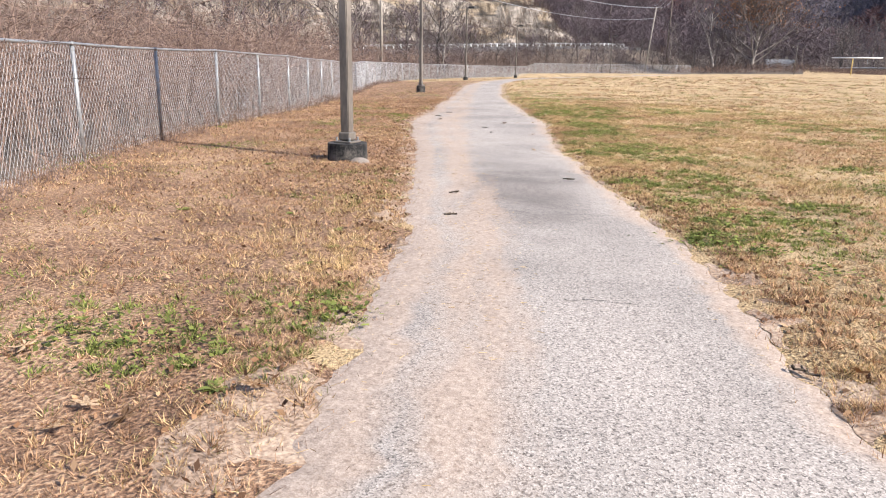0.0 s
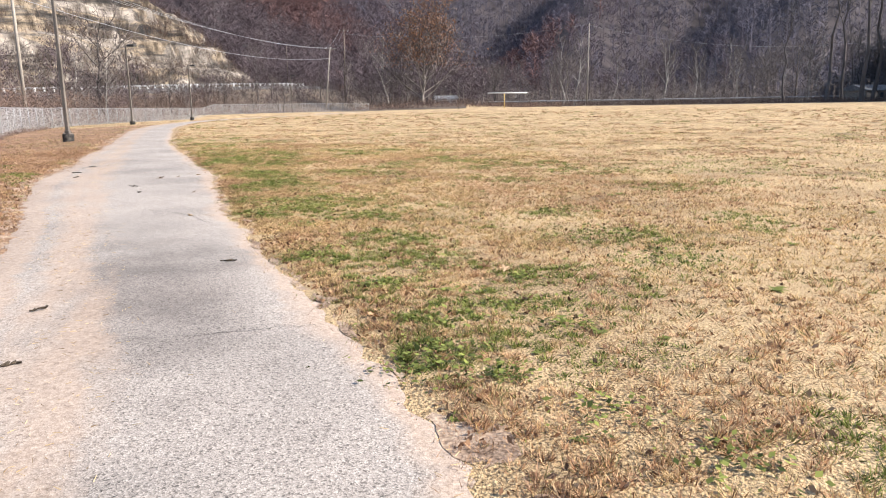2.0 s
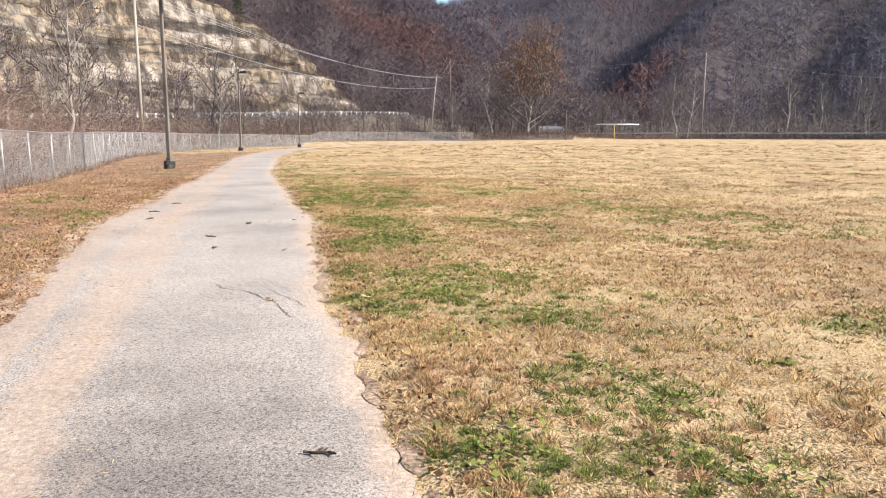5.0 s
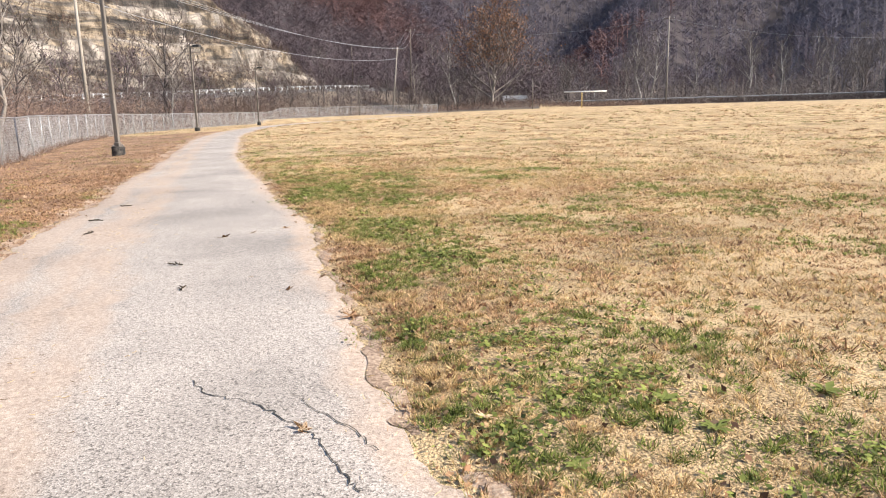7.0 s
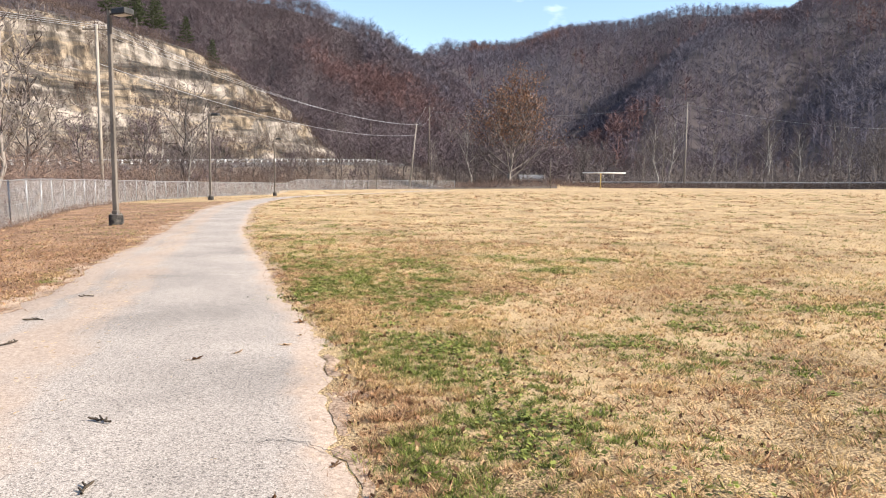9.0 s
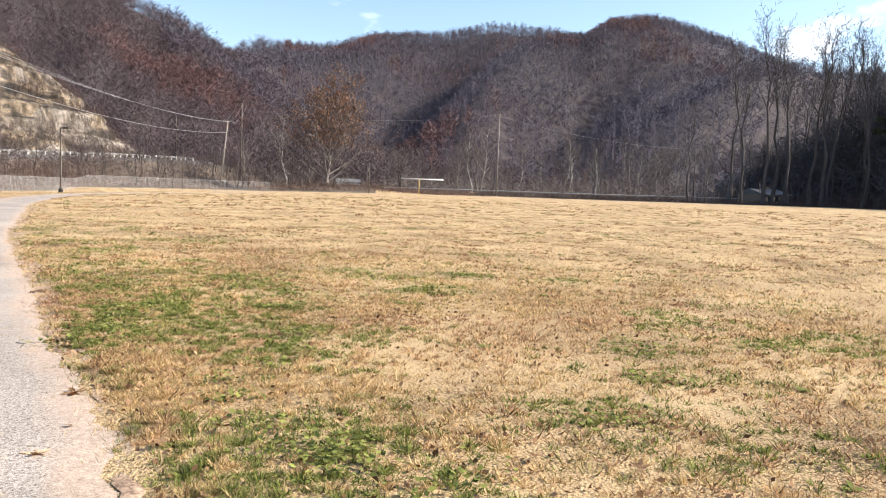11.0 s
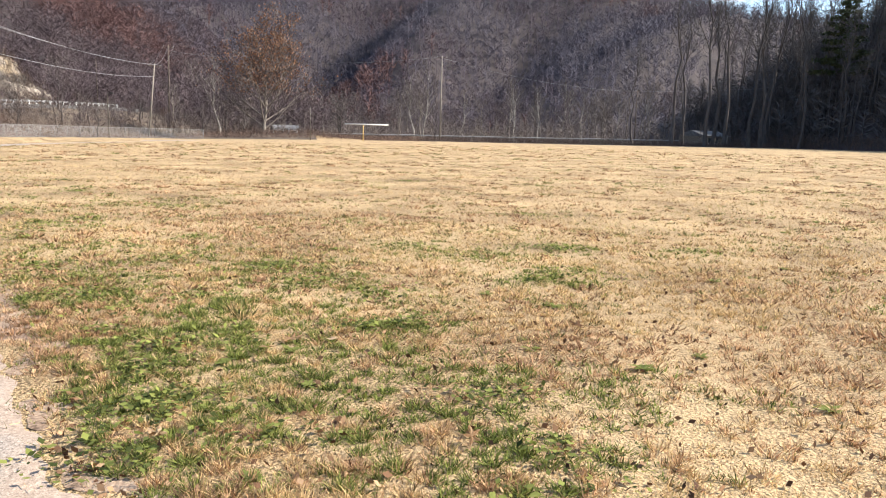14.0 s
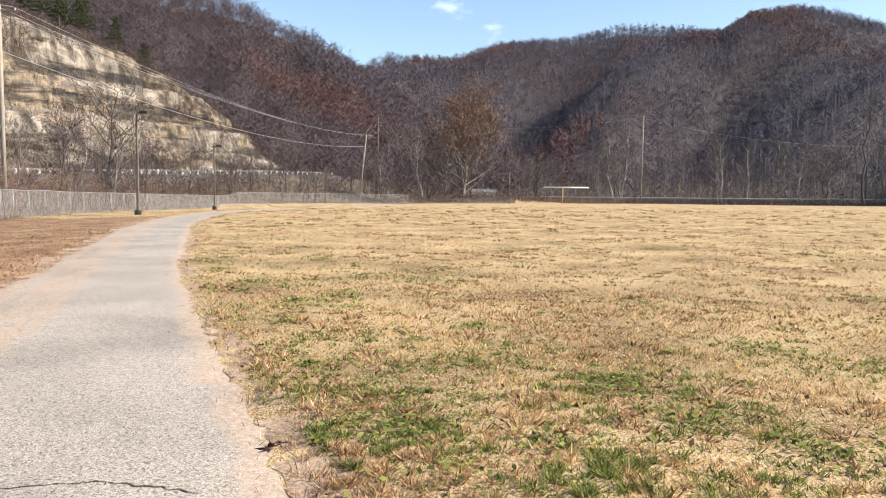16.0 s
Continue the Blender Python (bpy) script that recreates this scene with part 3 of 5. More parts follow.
def crack(points, width, seed):
    """A jagged crack as a thin dark strip on the path."""
    rng = np.random.default_rng(seed)
    p = np.array(points, float)
    s = np.linspace(0, len(p) - 1, len(p) * 7)
    x, y = np.interp(s, range(len(p)), p[:, 0]), np.interp(s, range(len(p)), p[:, 1])
    x, y = x + rng.normal(0, 0.012, len(s)), y + rng.normal(0, 0.012, len(s))
    t = np.stack([np.gradient(x), np.gradient(y)], 1)
    t /= np.linalg.norm(t, axis=1, keepdims=True)
    w = width * rng.uniform(0.25, 1.0, len(s))
    w[0] = w[-1] = 0.0005
    a = np.stack([x - t[:, 1] * w, y + t[:, 0] * w], 1)
    b = np.stack([x + t[:, 1] * w, y - t[:, 0] * w], 1)
    v = np.stack([a, b], 1).reshape(-1, 2)
    v = np.column_stack([v, ground_z(v[:, 0], v[:, 1]) + 0.026])
    ob = new("crack", np_mesh("crack", v, grid_faces(len(s), 2), M_CRACK))
    ob.parent = walkway
    return ob


crack([(-4.03, 12.24), (-3.84, 12.04), (-3.58, 11.96), (-3.38, 11.83), (-3.17, 11.63), (-3.06, 11.53), (-2.89, 11.24), (-2.78, 11.1)], 0.0055, 1)
crack([(-3.38, 12.11), (-3.25, 11.93), (-2.93, 11.66), (-2.79, 11.44)], 0.0044, 2)
crack([(-1.55, 6.4), (-1.14, 6.49), (-0.86, 6.57), (-0.68, 6.66), (-0.42, 6.69)], 0.0039, 3)
crack([(-9.05, 21.7), (-8.16, 21.62)], 0.0088, 4)
crack([(-8.45, 22.1), (-8.12, 22.21), (-7.87, 22.21), (-7.5, 22.13)], 0.0060, 5)
crack([(-0.34, 3.86), (-0.18, 3.94), (0.13, 4.0)], 0.0044, 6)
crack([(-7.3, 18.9), (-6.9, 19.3), (-6.6, 19.2), (-6.2, 19.6)], 0.0050, 7)
crack([(-3.9, 14.9), (-4.3, 15.1), (-4.6, 15.0)], 0.0044, 8)

# ---- chain-link fence ----
FENCE_H = 1.65
fy = np.array(FENCE_Y, float)
fx = np.array(FENCE_X, float)
flen = np.concatenate([[0], np.cumsum(np.hypot(np.diff(fx), np.diff(fy)))])
POST_STEP = 3.05
post_s = np.arange(1.1, flen[-1], POST_STEP)
post_x, post_y = np.interp(post_s, flen, fx), np.interp(post_s, flen, fy)
post_z = ground_z(post_x, post_y)
fence = tagged(new("chain_link_fence"), "galvanised chain-link fence with round posts and top rail", "fence")
rngf = np.random.default_rng(3)
lean = rngf.normal(0, 0.012, (len(post_s), 2))
tops = np.column_stack([post_x + lean[:, 0] * FENCE_H, post_y + lean[:, 1] * FENCE_H, post_z + FENCE_H + rngf.normal(0, 0.012, len(post_s))])
for k in range(len(post_s)):
    bm = bmesh.new()
    m, length = between((post_x[k], post_y[k], post_z[k] - 0.1), tops[k] - np.array([0, 0, 0.02]))
    cone(bm, 0.03, 0.03, length, m, 8)
    cone(bm, 0.038, 0.026, 0.06, Matrix.Translation(tops[k] - np.array([0, 0, 0.03])), 8)
    part("post", bm, M_GALV, fence, flat=False)
    if k + 1 == len(post_s):
        break
    a, b = tops[k], tops[k + 1]
    sag = 0.02 * rngf.random()
    mid = (a + b) / 2 - np.array([0, 0, sag])
    part_np("top_rail", *tubes([a, mid], [mid, b], 0.022, 0.022, 6), M_GALV, fence)
    # woven wire: two families of slanting strands from the ground to the rail
    n = int(POST_STEP / (0.095 if post_y[k] < 30 else 0.12 if post_y[k] < 85 else 0.16))
    u = (np.arange(n) + 0.5) / n
    wr = 0.0024 if post_y[k] < 30 else (0.0034 if post_y[k] < 85 else 0.006)
    g0, g1 = np.array([post_x[k], post_y[k], post_z[k]]), np.array([post_x[k + 1], post_y[k + 1], post_z[k + 1]])
    low = g0 + (g1 - g0) * u[:, None] + np.array([0, 0, 0.02])
    high = a + (b - a) * u[:, None] + np.array([0, 0, 0.015])
    shift = FENCE_H / POST_STEP * 0.62
    p0, p1 = [], []
    for sgn in (1, -1):
        for i in range(n):
            s1 = u[i] + sgn * shift
            f = 1.0
            if s1 > 1:
                f = (1 - u[i]) / (s1 - u[i])
            elif s1 < 0:
                f = u[i] / (u[i] - s1)
            e0 = low[i]
            e1 = (a + (b - a) * s1) + np.array([0, 0, 0.015])
            p0.append(e0)
            p1.append(e0 + (e1 - e0) * f)
            if f < 1:
                # the strand goes on from the other post
                lo0 = g0 + (g1 - g0) * (0 if sgn > 0 else 1) + np.array([0, 0, 0.02])
                hi0 = a + (b - a) * (0 if sgn > 0 else 1)
                start = lo0 + (hi0 - lo0) * f
                end = a + (b - a) * (s1 - sgn) + np.array([0, 0, 0.015])
                p0.append(start)
                p1.append(end)
    part_np("wire_mesh", *tubes(p0, p1, wr, wr, 3), M_WIRE, fence)


# ---- lamp posts ----
def lamp_post(x, y, height, base_z, arm_to, big=False):
    z = float(ground_z(x, y)) if base_z is None else base_z
    root = tagged(new("lamp_post"), "tall square bronze-painted lamp post with shoebox head", "lamp post", "lamp posts along the path")
    root.matrix_world = pose(x, y, z)
    bm = bmesh.new()
    cone(bm, 0.31 if big else 0.24, 0.30 if big else 0.23, 0.42, pose(0, 0, -0.16), 28)
    part("footing", bm, M_BLACKBASE, root, "round black-painted concrete footing, chipped", flat=True)
    bm = bmesh.new()
    box(bm, (0.30, 0.30, 0.03), pose(0, 0, 0.275), 0.008)
    part("base_plate", bm, M_POLE, root)
    for sx in (-1, 1):
        for sy in (-1, 1):
            bm = bmesh.new()
            cone(bm, 0.016, 0.016, 0.06, pose(0.115 * sx, 0.115 * sy, 0.285), 6)
            part("bolt", bm, M_GALV, root)
    bm = bmesh.new()
    g = bmesh.ops.create_cone(bm, cap_ends=True, segments=4, radius1=0.105, radius2=0.078, depth=height - 0.3, matrix=pose(0, 0, 0.29 + (height - 0.3) / 2, 0, 0, 45))
    bmesh.ops.bevel(bm, geom=list(bm.edges), offset=0.012, segments=2, affect="EDGES")
    part("pole", bm, M_POLE, root)
    bm = bmesh.new()
    box(bm, (0.20, 0.20, 0.12), pose(0, 0, 0.36), 0.02)
    part("collar", bm, M_POLE, root)
    d = Vector(arm_to).normalized()
    turn = math.degrees(math.atan2(d.y, d.x))
    bm = bmesh.new()
    box(bm, (0.30, 0.06, 0.08), pose(0, 0, height - 0.12, 0, 0, turn) @ pose(0.18, 0, 0), 0.01)
    part("arm", bm, M_LAMPHEAD, root)
    bm = bmesh.new()
    box(bm, (0.62, 0.40, 0.20), pose(0, 0, height - 0.12, 0, 0, turn) @ pose(0.60, 0, 0.02), 0.03)
    head = part("lamp_head", bm, M_LAMPHEAD, root, "dark shoebox lamp head")
    bm = bmesh.new()
    box(bm, (0.5, 0.3, 0.02), pose(0, 0, height - 0.12, 0, 0, turn) @ pose(0.60, 0, -0.085), 0.004)
    part("lens", bm, M_LENS, head, "frosted flat lens")
    return root


lamp_post(-5.26, 8.9, 7.0, None, (1, -0.2, 0), True)
lamp_post(-17.0, 33.8, 7.0, 0.05, (1, -0.3, 0))
lamp_post(-29.3, 67.0, 6.95, -0.1, (1, -0.1, 0))
lamp_post(-34.9, 96.5, 6.9, -0.25, (1, 0.0, 0))
lamp_post(-31.2, 137.0, 7.2, -0.35, (1, -0.2, 0))

# broken concrete beside the first footing
bm = bmesh.new()
bmesh.ops.create_icosphere(bm, subdivisions=2, radius=0.16)
for v in bm.verts:
    v.co = Vector((v.co.x * 1.0, v.co.y * 0.8, v.co.z * 0.5)) * (1 + 0.25 * noise.noise(v.co * 6))
block = part("concrete_lump", bm, M_CONC)
block.matrix_world = pose(-4.92, 8.72, 0.02)
tagged(block, "broken pale concrete lump beside the lamp footing", "concrete")

# ---- road on the hillside, guard rail, rock cut ----
ry = np.arange(-60, 222, 3.0)
rxm, rzm = np.interp(ry, ROAD_Y, ROAD_X), np.interp(ry, ROAD_Y, ROAD_Z)
kx = np.convolve(np.pad(rxm, 6, mode="edge"), np.ones(13) / 13, "valid")
rz = np.convolve(np.pad(rzm, 6, mode="edge"), np.ones(13) / 13, "valid")
RV = np.stack([np.stack([kx + o, ry, rz + (0.45 if abs(o) < 6 else -3.0)], -1) for o in (6.4, 5.9, -5.9, -6.4)], 1).reshape(-1, 3)
road = new("road", np_mesh("road", RV, grid_faces(len(ry), 4), M_ROAD))
tagged(road, "grey two-lane road cut into the hillside", "road", kind="structure")

rail_root = tagged(new("guard_rail"), "pale steel guard rail on white blocked posts", "guard rail")
sy = np.arange(-20, 209, 2.0)
sx, sz = np.interp(sy, ry, kx) + 5.2, np.interp(sy, ry, rz) + 0.45
rail_pts = np.column_stack([sx, sy, sz + 0.62])
for dz in (0.10, -0.10):
    part_np("rail", *rope(rail_pts + [0.06, 0, dz], 0.09), M_GALV, rail_root, "dull galvanised rail")
for k in range(len(sy)):
    bm = bmesh.new()
    box(bm, (0.22, 0.42, 0.86), pose(sx[k] + 0.16, sy[k], sz[k] + 0.38), 0.03)
    part("rail_post", bm, M_WHITE, rail_root)

# cut face of bedded rock above the road
cs_n, ch_n = 340, 92
tt = np.linspace(0, 1, cs_n)
face_y = 40 + tt * 168
face_x = np.interp(face_y, ry, kx) - 8.5
base_z = np.interp(face_y, ry, rz)
top_h = np.interp(tt, [0, 0.35, 0.55, 0.70, 0.80, 0.88, 0.95, 1.0], [25.3, 27.3, 29, 28.6, 26.5, 22, 13.5, 1.5])
hh = np.linspace(0, 1, ch_n)
TT, HH = np.meshgrid(tt, hh, indexing="ij")
rise = np.minimum(HH / 0.72, 1.0)
back = np.maximum(HH - 0.72, 0) / 0.28
Zc = rise * top_h[:, None]
sway_z = Zc + 2.2 * (fbm(TT * 7, Zc * 0, 51, 2) - 0.5)
recess = Zc * 0.34 + 2.6 * smooth(sway_z, 10.6, 11.6) + 2.2 * smooth(sway_z, 18.2, 19.0) + 1.0 * smooth(sway_z, 4.6, 5.1)
recess = recess + (fbm(TT * 30, Zc * 0.10, 52, 5) - 0.5) * 3.4 + (hash2(np.floor(TT * 44 + 0.37 * np.floor(sway_z / 5.2)), np.floor(sway_z / 5.2), 57) - 0.5) * 1.3
recess = recess + (hash2(np.floor(TT * 170), np.floor(sway_z / 1.3), 58) - 0.5) * 0.55 * smooth(vnoise(TT * 9, Zc * 0.2, 60), 0.35, 0.7)
recess = recess - 1.6 * np.maximum(vnoise(TT * 26, sway_z * 0.22, 56) - 0.45, 0) * smooth(sway_z, 11, 14)
recess = recess + back * 46
Zc = Zc + back * top_h[:, None] * 0.55 + (fbm(TT * 40, HH * 12, 53, 3) - 0.5) * 1.8 * rise
RC = np.stack([face_x[:, None] - recess, face_y[:, None] + recess * 0.12, base_z[:, None] + Zc], -1).reshape(-1, 3)
cf = grid_faces(cs_n, ch_n)
hface = HH.ravel()[cf].mean(1)
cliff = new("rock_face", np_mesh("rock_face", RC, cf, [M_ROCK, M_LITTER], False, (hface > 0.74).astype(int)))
tagged(cliff, "pale layered sandstone road cut with dark seams", "rock face", kind="structure")


# ---- poles, wires, goal ----
def utility_pole(x, y, z, top, radius, mat, label, arm=None, insulators=3):
    root = tagged(new("utility_pole"), label, "utility pole")
    root.matrix_world = pose(x, y, z)
    t = Vector(top) - Vector((x, y, z))
    bm = bmesh.new()
    m, length = between((0, 0, -0.5), t)
    cone(bm, radius, radius * 0.62, length, m, 10)
    part("pole", bm, mat, root, flat=False)
    if arm:
        a = Vector(arm).normalized()
        c = t - Vector((0, 0, 0.45))
        m, length = between(c - a * 1.25, c + a * 1.25)
        bm = bmesh.new()
        box(bm, (0.10, 0.13, length), m @ pose(0, 0, length / 2), 0.01)
        cross = part("crossarm", bm, M_DARKPOLE, root)
        for k in range(insulators):
            p = c + a * (-1.1 + 2.2 * k / max(insulators - 1, 1))
            bm = bmesh.new()
            cone(bm, 0.05, 0.035, 0.2, Matrix.Translation(p + Vector((0, 0, 0.06))), 8)
            part("insulator", bm, M_LENS, cross)
    return root


W_TOP, L_TOP, B_TOP = (-42.0, 72.0, 15.2), (-28.9, 166.2, 13.9), (-31.4, 202.0, 21.3)
utility_pole(-42.0, 72.0, float(ground_z(-42, 72)), W_TOP, 0.19, M_WOODPOLE, "pale weathered wooden utility pole behind the fence", (1, 0.2, 0))
utility_pole(-30.3, 165.5, float(ground_z(-30.3, 165.5)), L_TOP, 0.17, M_WOODPOLE, "leaning wooden utility pole with a crossarm", (1, 0.5, 0))
utility_pole(-31.7, 202.0, float(ground_z(-31.7, 202)), B_TOP, 0.20, M_DARKPOLE, "tall dark utility pole on the wooded bank", (1, 0.3, 0))
utility_pole(31.6, 187.0, float(ground_z(31.6, 187)), (31.7, 187, 20.4), 0.21, M_WOODPOLE, "tall pale wooden utility pole beyond the field", (1, -0.25, 0))
utility_pole(89.0, 200.0, float(ground_z(89, 200)), (89.0, 200, 15.5), 0.16, M_DARKPOLE, "dark utility pole beside the wooded valley road", (1, 0, 0), 2)
utility_pole(-68.0, 205.0, float(ground_z(-68, 205)), (-67.8, 205, 19.0), 0.15, M_DARKPOLE, "slim dark pole on the roadside bank")
utility_pole(-52.0, 222.0, float(ground_z(-52, 222)), (-52, 222, 19.0), 0.15, M_DARKPOLE, "slim dark pole on the roadside bank")


def wire(a, b, sag, r=0.018):
    s = np.linspace(0, 1, 25)
    p = np.outer(1 - s, a) + np.outer(s, b)
    p[:, 2] -= sag * 4 * s * (1 - s)
    ob = part_np("overhead_wire", *rope(p, r), M_CABLE)
    return tagged(ob, "thin sagging overhead power line", "cable", "overhead wires")


for k, (o, dz) in enumerate(((-1.1, -0.2), (0.0, -0.2), (1.1, -0.2))):
    wire((W_TOP[0] + o, W_TOP[1] + 0.2 * o, W_TOP[2] + dz), (L_TOP[0] + o, L_TOP[1] + 0.5 * o, L_TOP[2] + dz), 1.7 + 0.25 * k)
    wire((L_TOP[0] + o, L_TOP[1] + 0.5 * o, L_TOP[2] + dz), (B_TOP[0] + o, B_TOP[1] + 0.3 * o, B_TOP[2] + dz), 1.0)
    wire((W_TOP[0] + o, W_TOP[1], W_TOP[2] + dz), (-72 + o, -40, 12.0), 2.0)
wire((W_TOP[0], W_TOP[1], W_TOP[2] - 3.4), (L_TOP[0] - 0.2, L_TOP[1], L_TOP[2] - 2.4), 2.2, 0.03)
wire((31.7, 187, 19.9), (89, 200, 15.1), 1.6)
wire((30.6, 187.2, 20.0), (-31.4, 202, 20.0), 2.0)
wire((89, 200, 15.1), (150, 170, 20.0), 1.2)

goal = tagged(new("goal_post"), "white football goal crossbar on a yellow single post", "goal post")
goal.matrix_world = pose(8.48, 143.05, float(ground_z(8.48, 143.05)))
bm = bmesh.new()
cone(bm, 0.085, 0.085, 2.95, pose(0, 0, -0.1), 12)
part("post", bm, M_YELLOW, goal, "faded yellow post", flat=False)
bm = bmesh.new()
cone(bm, 0.10, 0.10, 7.5, pose(-3.15, 0, 2.92, 0, 90, 0), 12)
part("crossbar", bm, M_WHITE, goal, flat=False)
for s in (-3.15, 4.35):
    bm = bmesh.new()
    cone(bm, 0.09, 0.09, 0.12, pose(s - 0.06, 0, 2.92, 0, 90, 0), 12)
    part("end_cap", bm, M_WHITE, goal)
bm = bmesh.new()
cone(bm, 0.05, 0.05, 1.0, pose(2.2, 0, 2.0), 8)
part("bracket", bm, M_GALV, goal)

slim = tagged(new("light_pole"), "slim grey light pole with a small head", "light pole")
slim.matrix_world = pose(-0.3, 150.0, float(ground_z(-0.3, 150)))
bm = bmesh.new()
cone(bm, 0.08, 0.05, 6.0, pose(0, 0, -0.1), 8)
part("pole", bm, M_POLE, slim, flat=False)
bm = bmesh.new()
box(bm, (0.5, 0.22, 0.14), pose(0.1, 0, 5.9), 0.02)
part("lamp_head", bm, M_LAMPHEAD, slim)

# low barrier along the valley road beyond the field
barrier = tagged(new("roadside_barrier"), "long low pale steel barrier beyond the field", "guard rail")
by = lambda x: 196 - 0.05 * x
bx = np.arange(-6, 100, 4.0)
bp = np.column_stack([bx, by(bx), ground_z(bx, by(bx)) + 1.25])
part_np("rail", *rope(bp, 0.15), M_GALV, barrier)
for p in bp:
    bm = bmesh.new()
    box(bm, (0.14, 0.14, 1.4), pose(p[0], p[1] + 0.12, p[2] - 0.6), 0.01)
    part("post", bm, M_DARKPOLE, barrier)


def house(x, y, w, d, h, turn, wall, label):
    z = float(ground_z(x, y))
    root = tagged(new("house"), label, "house")
    root.matrix_world = pose(x, y, z, 0, 0, turn)
    bm = bmesh.new()
    box(bm, (w, d, h + 0.6), pose(0, 0, h / 2 - 0.3))
    part("wall", bm, wall, root)
    bm = bmesh.new()
    o, rise = 0.5, h * 0.55
    vs = [bm.verts.new(c) for c in ((-w / 2 - o, -d / 2 - o, h), (w / 2 + o, -d / 2 - o, h), (w / 2 + o, d / 2 + o, h), (-w / 2 - o, d / 2 + o, h), (-w / 2 - o, 0, h + rise), (w / 2 + o, 0, h + rise))]
    for f in ((0, 1, 5, 4), (2, 3, 4, 5), (0, 4, 3), (1, 2, 5), (0, 3, 2, 1)):
        bm.faces.new([vs[i] for i in f])
    part("roof", bm, M_ROOF, root)
    for k in range(3):
        bm = bmesh.new()
        box(bm, (0.95, 0.12, 1.15), pose(-w / 2 + w * (k + 0.7) / 3.4, -d / 2 - 0.02, h * 0.55))
        win = part("window", bm, M_GLASS, root)
        bm = bmesh.new()
        box(bm, (1.15, 0.14, 0.10), pose(-w / 2 + w * (k + 0.7) / 3.4, -d / 2 - 0.03, h * 0.55 - 0.62))
        part("sill", bm, M_WHITE, win)
    bm = bmesh.new()
    box(bm, (0.6, 0.6, 1.4), pose(w * 0.25, d * 0.1, h + rise * 0.9))
    part("chimney", bm, M_CONC, root)


house(-4.5, 214, 6, 6, 2.2, 8, M_WHITE, "small white single-storey house behind bare trees")
house(95, 176, 10, 7, 2.4, 25, M_CONC, "low shed with a pale roof under the trees")


# ---- trees ----
def grow(seed, height, spread, trunk_r, levels, fork=0.25, up=0.55, thin=0.55, counts=(9, 6, 6)):
    """A bare tree: trunk segments, limbs and twigs as tapered prisms. Returns (trunk, twigs) as lists of p0, p1, r0, r1."""
    rng = np.random.default_rng(seed)
    wood, twigs = [], []
    pts = [np.zeros(3)]
    n = 7
    for k in range(n):
        pts.append(pts[-1] + np.array([rng.normal(0, 0.018 * height), rng.normal(0, 0.018 * height), height * 0.92 / n]))
    rad = [trunk_r * (1 - 0.88 * (k / n)) * (1.35 if k == 0 else 1) for k in range(n + 1)]
    for k in range(n):
        wood.append((pts[k], pts[k + 1], rad[k], rad[k + 1]))

    def limb(p, d, length, r, level):
        segs = 3
        for s in range(segs):
            d = d + rng.normal(0, 0.14, 3) + np.array([0, 0, 0.10])
            d /= np.linalg.norm(d)
            q = p + d * length / segs
            r1 = r * 0.68
            (wood if level < 2 else twigs).append((p, q, r, r1))
            p, r = q, r1
            if level < levels:
                for _ in range(max(1, counts[min(level, 2)] // 3)):
                    side = rng.normal(0, 1, 3)
                    side -= d * (side @ d)
                    side /= np.linalg.norm(side)
                    nd = d * 0.62 + side * 0.75 + np.array([0, 0, 0.15])
                    limb(p, nd / np.linalg.norm(nd), length * rng.uniform(0.38, 0.62), max(r * 0.6, 0.012), level + 1)

    for k in range(counts[0]):
        f = fork + (0.97 - fork) * (k + rng.random()) / counts[0]
        i = min(int(f * n), n - 1)
        p = pts[i] + (pts[i + 1] - pts[i]) * (f * n - i)
        a = k * 2.4 + rng.normal(0, 0.4)
        d = np.array([math.cos(a) * (1 - up), math.sin(a) * (1 - up), up * (0.6 + 0.8 * f)])
        limb(p, d / np.linalg.norm(d), spread * rng.uniform(0.75, 1.15) * (1.15 - 0.6 * f), trunk_r * 0.42 * (1.1 - 0.7 * f), 1)
    return wood, twigs


def unpack(segs, sides, least=0.0):
    p0, p1 = np.array([s[0] for s in segs]), np.array([s[1] for s in segs])
    r0, r1 = np.array([s[2] for s in segs]), np.array([s[3] for s in segs])
    return tubes(p0, p1, np.maximum(r0, least), np.maximum(r1, least), sides)


def tree_template(seed, height, spread, trunk_r, bark, twig_mat, label, levels=3, least=0.02, leaves=0, leaf_mat=None, leaf_size=0.2, name="tree", **kw):
    wood, twigs = grow(seed, height, spread, trunk_r, levels, **kw)
    root = part_np("trunk", *unpack(wood, 6, least), bark)
    root.name = name
    tagged(root, label, "tree")
    q0, q1, qr = np.array([t[0] for t in twigs]), np.array([t[1] for t in twigs]), np.array([t[2] for t in twigs])
    part_np("crown", *slivers(q0, q1, np.maximum(qr, least) * 1.25, np.random.default_rng(seed + 5), tri=height > 25), twig_mat, root)
    if leaves:
        rng = np.random.default_rng(seed + 1)
        ends = np.array([t[1] for t in twigs])
        keep = ends[rng.random(len(ends)) < 0.9]
        keep = keep[(keep[:, 2] > height * 0.45)]
        c = keep[rng.integers(0, len(keep), leaves)] + rng.normal(0, 0.35, (leaves, 3))
        part_np("foliage", *leaf_tris(c, leaf_size, rng), leaf_mat, root)
    return root


